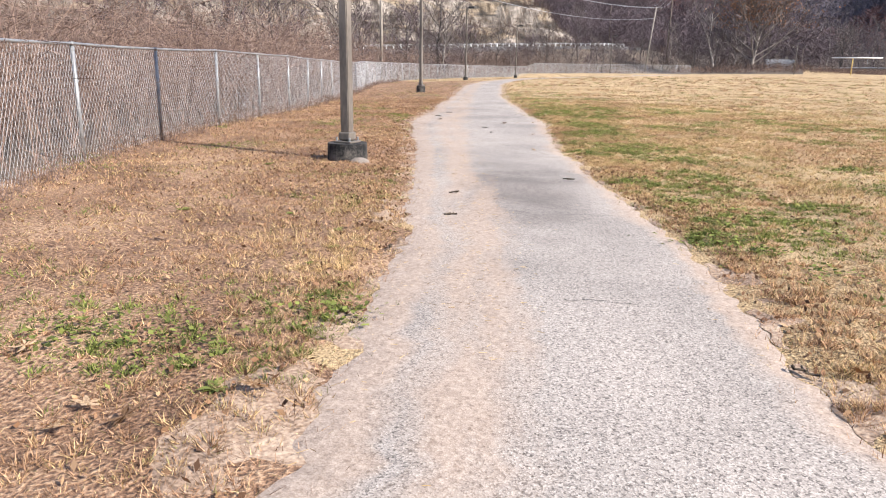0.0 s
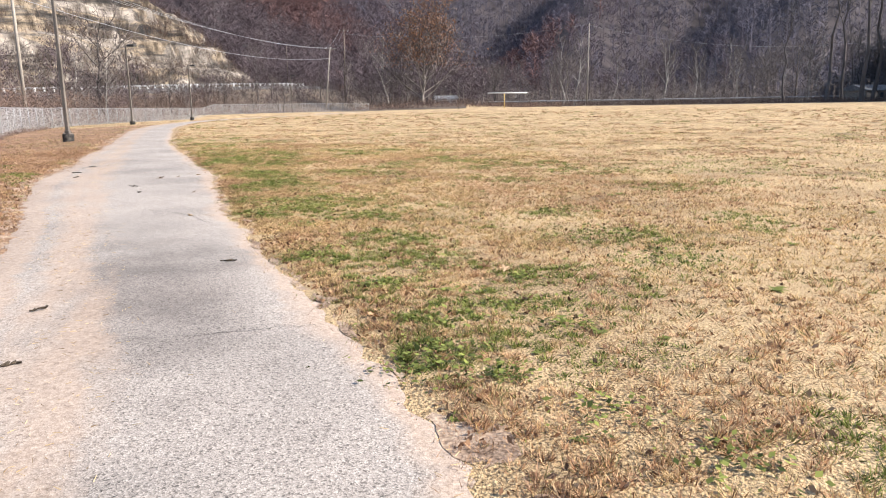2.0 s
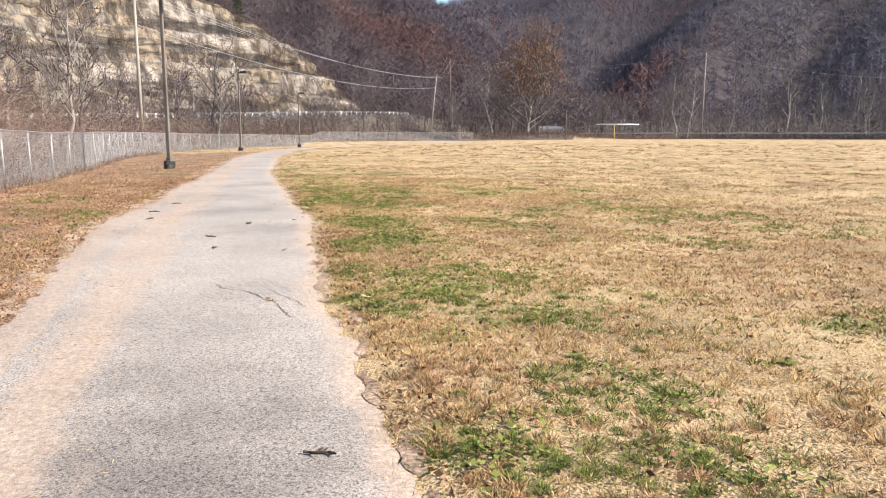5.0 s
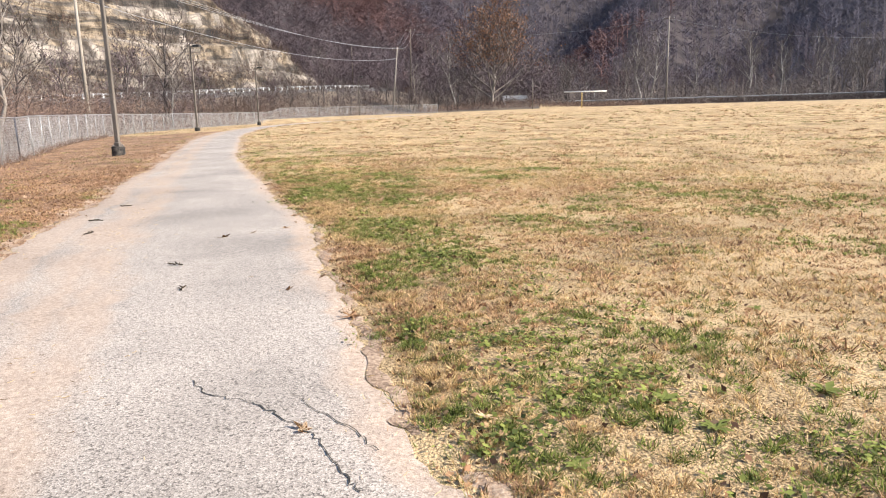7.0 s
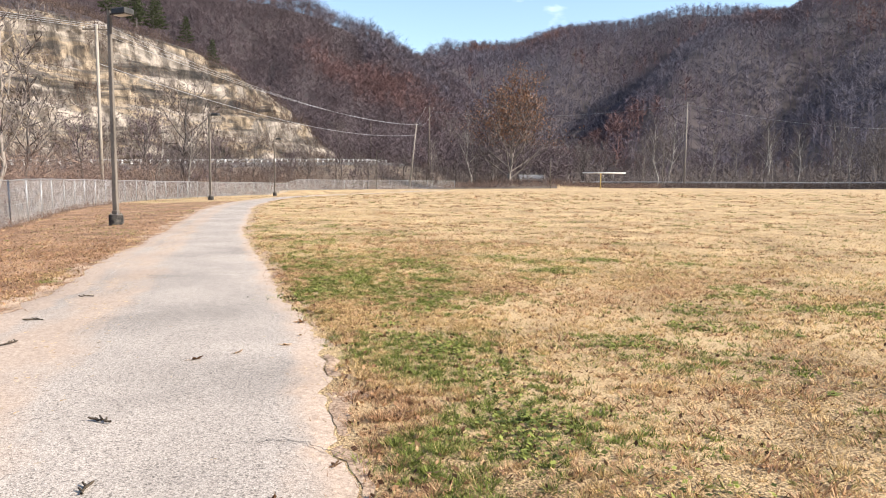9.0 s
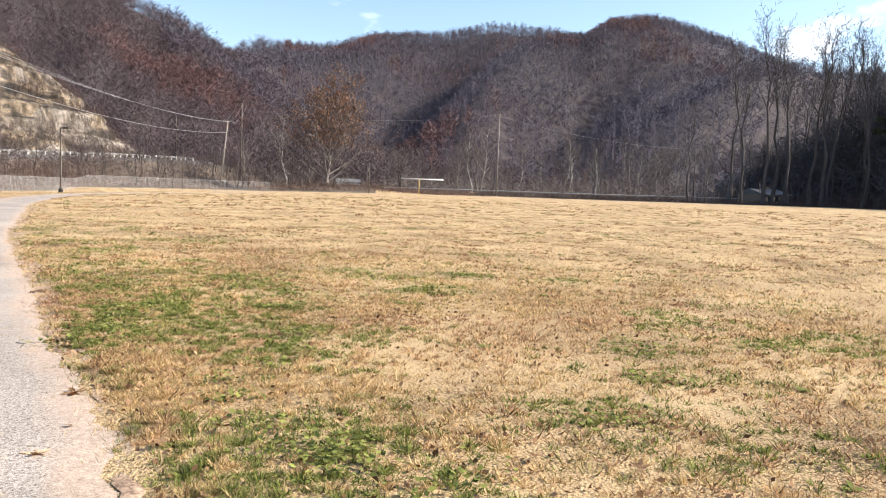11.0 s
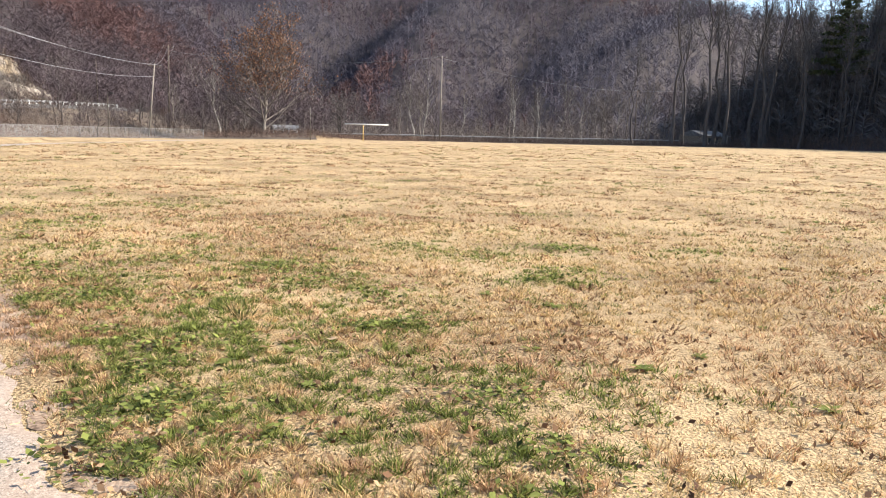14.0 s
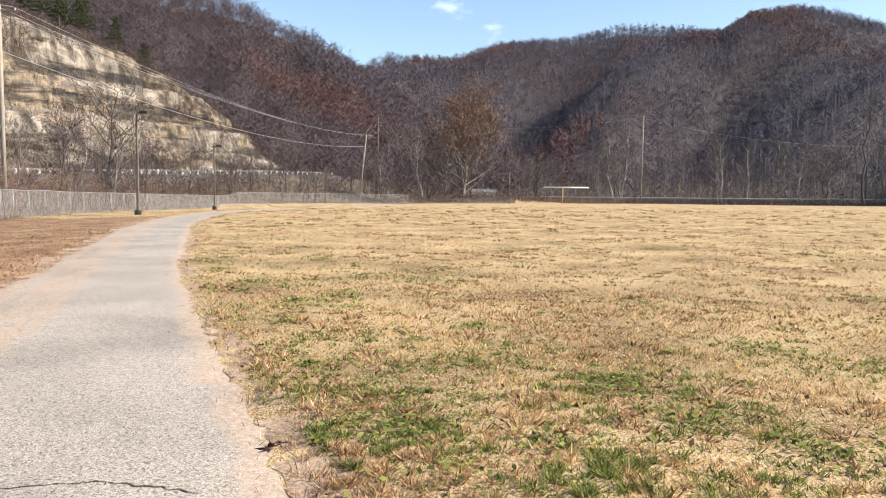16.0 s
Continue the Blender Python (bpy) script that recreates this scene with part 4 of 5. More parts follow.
def leaf_tris(c, size, rng):
    n = len(c)
    a, b = rng.normal(0, 1, (n, 3)), rng.normal(0, 1, (n, 3))
    a /= np.linalg.norm(a, axis=1, keepdims=True)
    b -= a * (a * b).sum(1, keepdims=True)
    b /= np.linalg.norm(b, axis=1, keepdims=True)
    s = size * rng.uniform(0.6, 1.3, (n, 1))
    v = np.stack([c - a * s, c + b * s * 0.6, c + a * s, c - b * s * 0.6], 1).reshape(-1, 3)
    return v, np.arange(4 * n).reshape(-1, 4)


def plant(template, x, y, scale, turn, z=None, squash=1.0):
    z = float(ground_z(x, y)) - 0.1 if z is None else z
    ob = copy_thing(template, Matrix())
    ob.matrix_world = pose(x, y, z, 0, 0, turn) @ Matrix.Diagonal((scale * squash, scale * squash, scale, 1))
    return ob


# the big sycamore with rusty leaves still in its crown
syc = tree_template(11, 20.5, 10.2, 0.42, M_BARK_G, M_TWIGS_G, "tall pale sycamore with rusty leaves still in its crown", least=0.045, counts=(30, 9, 9), fork=0.08, up=0.46, leaves=4600, leaf_mat=M_ORANGE, leaf_size=0.22, name="sycamore")
syc.matrix_world = pose(-9.0, 174.4, float(ground_z(-9, 174.4)) - 0.1)

T = [
    tree_template(21, 14, 5.0, 0.20, M_BARK_G, M_TWIGS_G, "bare grey deciduous tree", least=0.032, counts=(10, 6, 6)),
    tree_template(22, 12, 5.5, 0.24, M_BARK_D, M_TWIGS_G, "bare spreading deciduous tree with fine twigs", least=0.032, counts=(11, 6, 6), fork=0.2, up=0.45),
    tree_template(23, 17, 5.5, 0.22, M_BARK_W, M_TWIGS_G, "bare pale-barked deciduous tree", least=0.034, counts=(10, 6, 6), fork=0.3),
    tree_template(24, 10, 4.2, 0.19, M_BARK_D, M_TWIGS_M, "bare dark small tree with dense twigs", least=0.03, counts=(11, 6, 6), fork=0.15, up=0.5),
]
TALL = [
    tree_template(31, 30, 7.0, 0.34, M_BARK_D, M_TWIGS_D, "tall bare forest tree with a high crown", least=0.035, counts=(11, 6, 6), fork=0.5, up=0.7),
    tree_template(32, 27, 6.0, 0.30, M_BARK_D, M_TWIGS_D, "tall slender bare forest tree", least=0.035, counts=(10, 6, 6), fork=0.55, up=0.75),
]
for t in T + TALL:
    t.matrix_world = pose(0, 0, -0.1)
rt = np.random.default_rng(8)


def first_or_copy(templates, used, x, y, scale, turn, squash=1.0):
    k = int(rt.integers(len(templates)))
    if k in used:
        return plant(templates[k], x, y, scale, turn, squash=squash)
    used.add(k)
    templates[k].matrix_world = pose(x, y, float(ground_z(x, y)) - 0.1, 0, 0, turn) @ Matrix.Diagonal((scale * squash, scale * squash, scale, 1))
    return templates[k]


used_t, used_tall = set(), set()
# belt of trees in the valley behind the field
for k in range(64):
    az = rt.uniform(-7, 31)
    d = rt.uniform(195, 300)
    x, y = -4 + d * math.sin(radians(az)), 12 + d * math.cos(radians(az))
    if math.hypot(x + 9, y - 174) < 10:
        continue
    first_or_copy(T, used_t, x, y, rt.uniform(0.75, 1.15) * (0.75 + d / 700), rt.uniform(0, 360))
plant(T[2], 65.8, 243.8, 1.15, 40)
plant(T[2], 74.0, 236.0, 1.05, 140)
plant(T[0], 27.0, 186.0, 0.85, 75)
plant(T[3], -17.0, 178.0, 0.95, 30)
plant(T[3], -22.0, 182.0, 0.85, 200)
plant(T[1], -14.0, 186.0, 0.8, 100)
# trees between the fence and the rock cut
for x, y, k, s, turn in ((-54, 112, 1, 1.2, 20), (-54, 100, 3, 0.95, 90), (-57, 106, 1, 0.85, 250), (-50, 128, 1, 0.7, 10), (-63, 120, 2, 0.6, 77), (-47, 106, 3, 0.75, 144), (-47, 146, 1, 0.62, 150), (-44, 160, 3, 0.85, 60), (-43, 168, 3, 0.8, 260), (-58, 98, 0, 0.65, 200), (-52, 84, 3, 0.8, 300), (-48, 100, 2, 0.5, 40),
                         (-46, 60, 0, 0.75, 120), (-38, 48, 3, 0.8, 220), (-30, 36, 0, 0.65, 310), (-36, 55, 1, 0.6, 15), (-27, 30, 3, 0.6, 95), (-25, 38, 0, 0.6, 255), (-50, 180, 1, 0.8, 77), (-36, 190, 3, 0.9, 177), (-30, 200, 0, 0.8, 33),
                         (-24, 22, 3, 0.65, 33), (-22, 17, 0, 0.55, 133), (-29, 27, 1, 0.6, 233), (-34, 41, 2, 0.6, 303), (-62, 70, 1, 0.9, 13), (-68, 92, 0, 0.8, 63)):
    plant(T[k], x, y, s, turn)
# shrubby growth scattered over the bank below the road
for k in range(64):
    y = rt.uniform(70, 240)
    f = rt.uniform(0.12, 0.92)
    x = float(fence_x(min(y, 150.0))) * (1 - f) + (float(np.interp(y, ROAD_Y, ROAD_X)) + 8) * f
    plant(T[int(rt.choice([0, 1, 3, 3]))], x, y, rt.uniform(0.22, 0.48), rt.uniform(0, 360), squash=1.35)
# dark wood on the slope beside the field
for k in range(200):
    y = rt.uniform(-30, 215)
    x = 109 + abs(rt.normal(0, 26)) + max(0, (y - 150)) * -0.10
    s = rt.uniform(0.6, 1.05) if x > 116 else rt.uniform(0.35, 0.75)
    first_or_copy(TALL, used_tall, x, y, s, rt.uniform(0, 360))


for x, y, k, s in ((84, 158, 0, 1.34), (89, 163, 1, 1.42), (94, 157, 0, 1.3), (81, 167, 1, 1.36), (99, 160, 1, 1.45), (104, 165, 0, 1.3), (108, 158, 0, 1.25), (96, 169, 0, 1.34), (87, 172, 1, 1.2), (101, 150, 1, 0.9), (74, 172, 1, 0.85), (110, 148, 1, 1.1), (112, 164, 0, 1.1)):
    plant(TALL[k], x, y, s, x * 31 % 360)


def pine(seed, height, label):
    rng = np.random.default_rng(seed)
    root = part_np("trunk", *tubes([(0, 0, -0.2)], [(0, 0, height)], 0.28, 0.05, 7), M_BARK_D)
    root.name = "pine_tree"
    tagged(root, label, "tree")
    segs, c = [], []
    for k in range(46):
        f = 0.35 + 0.63 * k / 46
        a, length = k * 2.4, (1.08 - f) * height * 0.30 * rng.uniform(0.6, 1.15) + 0.4
        p = np.array([0, 0, f * height])
        q = p + np.array([math.cos(a) * length, math.sin(a) * length, length * rng.uniform(-0.05, 0.25)])
        segs.append((p, q, 0.06, 0.02))
        n = int(30 * length) + 10
        s = rng.uniform(0.25, 1.05, (n, 1))
        c.append(p + (q - p) * s + rng.normal(0, 0.28, (n, 3)) * np.array([1, 1, 0.6]))
    part_np("bough_whorl", *unpack(segs, 4, 0.02), M_BARK_D, root)
    part_np("foliage", *leaf_tris(np.concatenate(c), 0.30, rng), M_PINE, root)
    return root


P1 = pine(61, 24, "dark green pine standing among bare trees")
P1.matrix_world = pose(117, 158, float(ground_z(117, 158)) - 0.1) @ Matrix.Diagonal((1.25, 1.25, 1.2, 1))
for x, y, s in ((127, 152, 1.1), (138, 146, 1.0), (-92, 172, 0.42), (-95, 180, 0.45), (-98, 175, 0.5), (-90, 184, 0.42), (-103, 184, 0.5), (-95, 164, 0.42), (-87, 192, 0.4), (-101, 168, 0.45)):
    ob = plant(P1, x, y, s, x * 7 % 360)
    if x < 0:
        ob.location.z = float(RC[np.argmin((RC[:, 0] - x) ** 2 + (RC[:, 1] - y) ** 2), 2]) - 0.4


# ---- far woods on the hills ----
def far_wood(name, mat, spots, heights, rng, label, branches=26, width=0.16, crown=0.46, low=0.30):
    """Small bare trees joined: a trunk and a fan of thin rising boughs each, one slender blade a bough."""
    n = len(spots)
    up = np.zeros((n, 3))
    up[:, 2] = heights
    v, f = tubes(spots, spots + up * 0.9, width * 1.1, width * 0.4, 3)
    tri = [np.concatenate([f[:, [0, 1, 2]], f[:, [0, 2, 3]]])]
    verts, count = [v], len(v)
    for k in range(branches):
        fr = rng.uniform(low, 0.9, n)
        a = rng.uniform(0, 2 * np.pi, n)
        length = heights * crown * rng.uniform(0.5, 1.15, n) * (1.25 - fr * 0.8)
        out = np.column_stack([np.cos(a), np.sin(a), np.zeros(n)])
        start = spots + up * fr[:, None] + out * (length * 0.3 * rng.uniform(0, 1, n))[:, None]
        end = start + out * (length * 0.75)[:, None]
        end[:, 2] += length * rng.uniform(0.1, 0.75, n)
        side = rng.normal(0, 1, (n, 3))
        side -= out * (side * out).sum(1, keepdims=True)
        side *= width * 0.9 / np.linalg.norm(side, axis=1, keepdims=True)
        verts.append(np.stack([start - side, start + side, end], 1).reshape(-1, 3))
        tri.append(count + np.arange(3 * n).reshape(-1, 3))
        count += 3 * n
    ob = part_np(name, np.concatenate(verts), np.concatenate(tri), mat)
    return tagged(ob, label, "woods", kind="stuff")


rw = np.random.default_rng(17)


def polar_spots(n, az0, az1, d0, d1):
    az, d = rw.uniform(az0, az1, n), np.sqrt(rw.uniform(d0**2, d1**2, n))
    x, y = -4 + d * np.sin(np.radians(az)), 12 + d * np.cos(np.radians(az))
    return np.column_stack([x, y, ground_z(x, y) - 0.3])


def rust_share(p, seed):
    return fbm(p[:, 0] * 0.012, p[:, 1] * 0.012, seed, 3)


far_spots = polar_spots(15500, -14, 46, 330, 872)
left_spots = polar_spots(7600, -44, 3, 214, 445)
left_spots = left_spots[~((left_spots[:, 0] < -52) & (left_spots[:, 1] < 214) & (left_spots[:, 0] > -70))]
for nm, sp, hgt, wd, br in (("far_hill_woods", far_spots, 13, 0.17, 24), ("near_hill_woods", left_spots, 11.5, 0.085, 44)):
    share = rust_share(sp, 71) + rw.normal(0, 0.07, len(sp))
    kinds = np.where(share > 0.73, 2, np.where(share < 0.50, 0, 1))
    # the far hill's grey and mauve woods take the twigs with haze painted in
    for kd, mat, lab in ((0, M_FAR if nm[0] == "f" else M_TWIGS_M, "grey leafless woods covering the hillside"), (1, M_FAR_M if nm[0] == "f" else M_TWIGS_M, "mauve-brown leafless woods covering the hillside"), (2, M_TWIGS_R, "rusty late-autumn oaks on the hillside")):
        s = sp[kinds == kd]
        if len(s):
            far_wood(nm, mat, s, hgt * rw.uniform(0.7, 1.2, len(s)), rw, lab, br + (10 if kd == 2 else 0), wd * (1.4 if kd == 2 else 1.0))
# undergrowth of the dark slope
ru = rw.uniform(0, 1, (4000, 2))
ux, uy = 107 + ru[:, 0] * 85, -40 + ru[:, 1] * 260
far_wood("slope_undergrowth", M_TWIGS_D, np.column_stack([ux, uy, ground_z(ux, uy) - 0.2]), rw.uniform(4, 14, 4000), rw, "dark leafless undergrowth and saplings on the slope", 26, 0.16, 0.4, 0.1)
# thickets in the valley and along the field's end
vs = polar_spots(1500, -8, 34, 178, 330)
vs = vs[vs[:, 0] < 112]
far_wood("valley_thicket", M_TWIGS_G, vs, rw.uniform(3, 9, len(vs)), rw, "grey-brown leafless thicket in the valley", 22, 0.07, 0.42, 0.08)


# ---- brush behind the fence and along the field's end ----
def brush(name, mat, spots, heights, rng, label, sprigs=7, r=0.006):
    n = len(spots)
    leanv = rng.normal(0, 0.30, (n, 2))
    tip = spots + np.column_stack([leanv * heights[:, None], heights])
    p0, p1, r0, r1 = [spots], [tip], [np.full(n, r)], [np.full(n, r * 0.4)]
    for k in range(sprigs):
        f = rng.uniform(0.25, 0.95, (n, 1))
        s = spots + (tip - spots) * f
        d = rng.normal(0, 1, (n, 3)) * np.array([1, 1, 0.6]) + np.array([0, 0, 0.55])
        p0.append(s), p1.append(s + d * (heights * rng.uniform(0.10, 0.36, n))[:, None])
        r0.append(np.full(n, r * 0.6)), r1.append(np.full(n, r * 0.3))
    ob = part_np(name, *slivers(np.concatenate(p0), np.concatenate(p1), np.concatenate(r0) * 1.3, rng), mat)
    return tagged(ob, label, "brush", kind="stuff")


def fence_side(n, y0, y1, o0, o1, power=1.0):
    y = rw.uniform(y0, y1, n)
    x = fence_x(y) - (o0 + (o1 - o0) * rw.uniform(0, 1, n) ** power)
    return np.column_stack([x, y, ground_z(x, y) - 0.05])


s = fence_side(7500, -4, 34, 0.5, 16, 1.2)
brush("dry_brush", M_BRUSH, s, rw.uniform(1.2, 3.6, len(s)), rw, "tall dry brown brush behind the fence", 9, 0.0065)
def clumped(p, lo, hi, seed):
    """Heights that follow thickets and gaps."""
    c = smooth(fbm(p[:, 0] * 0.10, p[:, 1] * 0.10, seed, 3), 0.36, 0.66)
    return (lo + (hi - lo) * c) * rw.uniform(0.55, 1.15, len(p))


s = fence_side(5200, 28, 153, 0.8, 36, 1.1)
brush("bank_weeds", M_BRUSH, s, clumped(s, 0.35, 1.5, 101), rw, "low dry tan weeds on the bank behind the fence", 9, 0.014)
s = fence_side(2600, 28, 150, 0.8, 30, 1.3)
brush("dry_brush", M_BRUSH, s, clumped(s, 0.5, 3.4, 102), rw, "tall dry brown brush behind the fence", 13, 0.014)
s = fence_side(2600, -4, 150, 1.5, 34)
brush("dark_brush", M_BRUSH_D, s, clumped(s, 0.3, 4.0, 103), rw, "dark leafless shrubs behind the fence", 16, 0.016)
xx = rw.uniform(-18, 104, 4200)
yy = 160 + rw.uniform(0, 14, 4200) + 4 * np.sin(xx * 0.05)
brush("field_end_brush", M_BRUSH_D, np.column_stack([xx, yy, ground_z(xx, yy) - 0.05]), rw.uniform(0.35, 1.2, 4200), rw, "dark low brush along the far edge of the field", 9, 0.03)
xx = rw.uniform(-24, 22, 1500)
yy = 158 + rw.uniform(0, 8, 1500)
brush("field_end_weeds", M_BRUSH, np.column_stack([xx, yy, ground_z(xx, yy) - 0.05]), rw.uniform(0.4, 1.2, 1500), rw, "tan dry weeds along the far edge of the field", 8, 0.025)
s = fence_side(2600, 0, 60, -0.4, 0.3)
brush("fence_weeds", M_BRUSH, s, rw.uniform(0.08, 0.42, len(s)), rw, "dry straw weeds along the foot of the fence", 6, 0.006)
yr = rw.uniform(-40, 215, 2600)
xr = 102 + rw.uniform(0, 9, 2600)
brush("slope_edge_brush", M_BRUSH_D, np.column_stack([xr, yr, ground_z(xr, yr) - 0.05]), rw.uniform(0.6, 3.5, 2600), rw, "dark brush along the shaded field edge", 9, 0.035)

yb = rw.uniform(120, 262, 3200)
xb = np.interp(yb, ry, kx) + rw.uniform(9.5, 36, 3200)
brush("bank_brush", M_BRUSH_D, np.column_stack([xb, yb, ground_z(xb, yb) - 0.05]), clumped(np.column_stack([xb, yb]), 0.2, 3.6, 104), rw, "dark leafless shrubs on the roadside bank", 12, 0.016)
lz = RC.reshape(cs_n, ch_n, 3)
flatness = np.zeros((cs_n, ch_n))
flatness[:, 1:] = (lz[:, :-1, 0] - lz[:, 1:, 0]) / np.maximum(lz[:, 1:, 2] - lz[:, :-1, 2], 0.15)
ledge = lz[((flatness > 1.1) & (fbm(TT * 20, HH * 6, 61, 3) > 0.36)) | ((HH < 0.12) & (fbm(TT * 30, HH * 6, 62, 3) > 0.42)) | (fbm(TT * 26, HH * 9, 64, 3) > 0.62) | ((HH > 0.70) & (fbm(TT * 30, HH * 9, 63, 3) > 0.4))]
ledge = ledge + rw.normal(0, 0.8, (len(ledge), 3)) * np.array([0.4, 1, 0.15])
brush("ledge_brush", M_BRUSH_D, ledge - np.array([0, 0, 0.2]), rw.uniform(0.6, 3.0, len(ledge)), rw, "dark leafless scrub on the rock ledges", 10, 0.03)

# ---- turf ----
GREEN_SPOTS = [(-3.7, 17.2), (-3.0, 15.3), (-2.0, 13.0), (-2.9, 13.2), (-2.2, 11.6), (-1.6, 12.1), (-5.9, 20.0), (-9.4, 33.5), (-3.0, 25.0), (2.6, 19.7), (-2.0, 17.9), (-1.3, 18.9), (-4.6, 21.8), (-4.1, 20.4), (-1.8, 25.2), (-1.0, 19.8), (1.0, 18.5), (-2.8, 23.4), (0.2, 19.9), (2.2, 9.9), (-0.1, 7.8), (-0.9, 8.8), (2.5, 8.7), (1.7, 11.5), (-2.9, 15.6), (-1.6, 12.4),
               (0.4, 6.8), (-8.3, 27.6), (-7.2, 30.4), (-6.7, 23.0), (-5.3, 24.0), (-3.6, 25.7), (-14.5, 47.4), (-6.3, 26.3), (-1.5, 38.3), (0.4, 5.9), (-1.5, 3.0), (-2.5, 2.0), (-1.9, 2.1), (-3.7, 17.4), (-5.8, 20.5), (-0.2, 24.9), (-5.2, 24.2), (-4.3, 21.9), (-2.6, 23.5), (-1.9, 25.4), (-9.6, 34.4), (-5.9, 21.5), (-6.3, 24.7), (-0.9, 29.0), (-4.9, 23.3), (-4.4, 22.8), (-8.2, 30.5), (-10.6, 36.5)]
rg = np.random.default_rng(5)
N_NEAR, N_FAR = 2050000, 620000
N_BLADES = N_NEAR + N_FAR
tw = np.where(rg.random(N_BLADES) < 0.10, 0.0, rg.uniform(0, 1.12, N_BLADES))
wx, wy = 0.9 - 7.2 * tw, -0.4 + 19.5 * tw
lo = np.where(np.arange(N_BLADES) < N_NEAR, 0.9, 7.0)
hi = np.where(np.arange(N_BLADES) < N_NEAR, 10.0, 95.0)
rad = lo * np.exp(rg.uniform(0, 1, N_BLADES) * np.log(hi / lo))
ang = np.radians(rg.uniform(-76, 80, N_BLADES) - 2)
bx, by_ = wx + rad * np.sin(ang), wy + rad * np.cos(ang)
cell = 0.105
ci, cj = np.floor(bx / cell), np.floor(by_ / cell)
tuft = (rg.random(N_BLADES) < 0.68) & (rad < 30)
bx = np.where(tuft, (ci + hash2(ci, cj, 3)) * cell + rg.normal(0, 0.022, N_BLADES), bx)
by_ = np.where(tuft, (cj + hash2(ci, cj, 4)) * cell + rg.normal(0, 0.022, N_BLADES), by_)
sway = np.arctan2(by_ - (cj + hash2(ci, cj, 4)) * cell, bx - (ci + hash2(ci, cj, 3)) * cell)
bulk = 0.35 + 1.35 * hash2(ci, cj, 6) ** 1.5
av = across(bx, by_)
el_, er_ = left_edge(by_), right_edge(by_)
fringe = rg.exponential(0.08, N_BLADES)
keep = ((av < el_ + fringe) | (av > er_ - fringe)) & (bx > fence_x(by_) - 0.4)
bare = fbm(bx * 0.9, by_ * 0.9, 81, 3)
edge_d = np.maximum(el_ - av, av - er_)
keep &= rg.random(N_BLADES) < np.clip(0.25 + 1.6 * bare, 0.7, 1) * np.clip(0.35 + edge_d / 0.25, 0.15, 1)
bx, by_, edge_d, av, tuft, sway, bulk, ci, cj = (q[keep] for q in (bx, by_, edge_d, av, tuft, sway, bulk, ci, cj))
along = np.clip(((bx - 0.9) * -7.2 + (by_ + 0.4) * 19.5) / (7.2**2 + 19.5**2), 0, 1)
rad = np.hypot(bx - 0.9 + 7.2 * along, by_ + 0.4 - 19.5 * along)
n = len(bx)
clump = fbm(bx * 1.7, by_ * 1.7, 83, 2)
green = np.zeros(n)
for k, (sx_, sy_) in enumerate(GREEN_SPOTS):
    w = 0.30 + 0.35 * hash2(float(k), 3.0, 2)
    green = np.maximum(green, np.exp(-(((bx - sx_) / (w * 1.2)) ** 2 + ((by_ - sy_) / w) ** 2)))
# a broken green band beside the path and thin scattered patches over the field
margin = np.exp(-((edge_d - 0.9 - 0.8 * vnoise(by_ * 0.3, by_ * 0, 92)) / 0.75) ** 2) * (av > 0) * smooth(by_, 2, 7)
patchy = smooth(fbm(bx * 0.75, by_ * 0.75, 85, 3), 0.47, 0.62) * (0.35 + 0.65 * np.maximum(margin, smooth(fbm(bx * 0.16, by_ * 0.16, 93, 2), 0.42, 0.62))) + 0.55 * margin * smooth(fbm(bx * 1.3, by_ * 1.3, 86, 3), 0.42, 0.62)
green = np.maximum(green * 1.15, patchy * 0.9) * smooth(vnoise(bx * 9, by_ * 9, 91), 0.15, 0.65)
tint = np.where(tuft, hash2(ci, cj, 8), rg.random(n))
is_green = tint * 0.6 + rg.random(n) * 0.4 < np.clip(green * 1.15, 0, 0.76)
brown = smooth(fbm(bx * 0.45, by_ * 0.45, 87, 4), 0.40, 0.60) * 0.75 + 0.20 * (1 - smooth(edge_d, 4, 13)) * smooth(fbm(bx * 0.9, by_ * 0.9, 88, 3), 0.30, 0.62)
tint2 = np.where(tuft, 0.6 * hash2(ci, cj, 9) + 0.4 * rg.random(n), rg.random(n))
kind = np.where(is_green, 3, np.where(rg.random(n) < 0.06 + 0.35 * green, 2, np.where(tint2 < 0.10 + 0.52 * brown, 1, 0)))
kind = np.where((kind < 2) & (tint2 > 0.93 - 0.16 * brown - 0.25 * np.exp(-np.maximum(edge_d, 0) / 0.25)), 4, kind)
kind = np.where((kind < 2) & (av < 0) & (rg.random(n) < 0.10 + 0.38 * smooth(by_, 3.5, 9) + 0.45 * smooth(fbm(bx * 0.8, by_ * 0.8, 89, 3), 0.38, 0.6)), 4, kind)
hgt = (0.010 + 0.026 * rg.random(n) ** 1.4) * (0.35 + 1.3 * clump) * np.where(kind == 3, 1.1, 1.0) * np.where(tuft, bulk * 1.45, 0.55) * (1 + 0.7 * np.exp(-np.maximum(edge_d, 0) / 0.15))
wid = (0.0014 + 0.0016 * rg.random(n)) * (1 + rad / 5.0) * np.where(kind == 3, 1.3, 1.0)
hgt = np.minimum(hgt, np.where(kind == 3, 0.042, 0.055)) * (1 + rad / 90.0)
turn = rg.uniform(0, 2 * np.pi, n)
lean_ = np.abs(rg.normal(0.95, 0.55, n)) * np.where(tuft, hgt, 0.024) * (1 + 0.5 * smooth(rad, 6, 20))
bz = ground_z(bx, by_) - 0.004
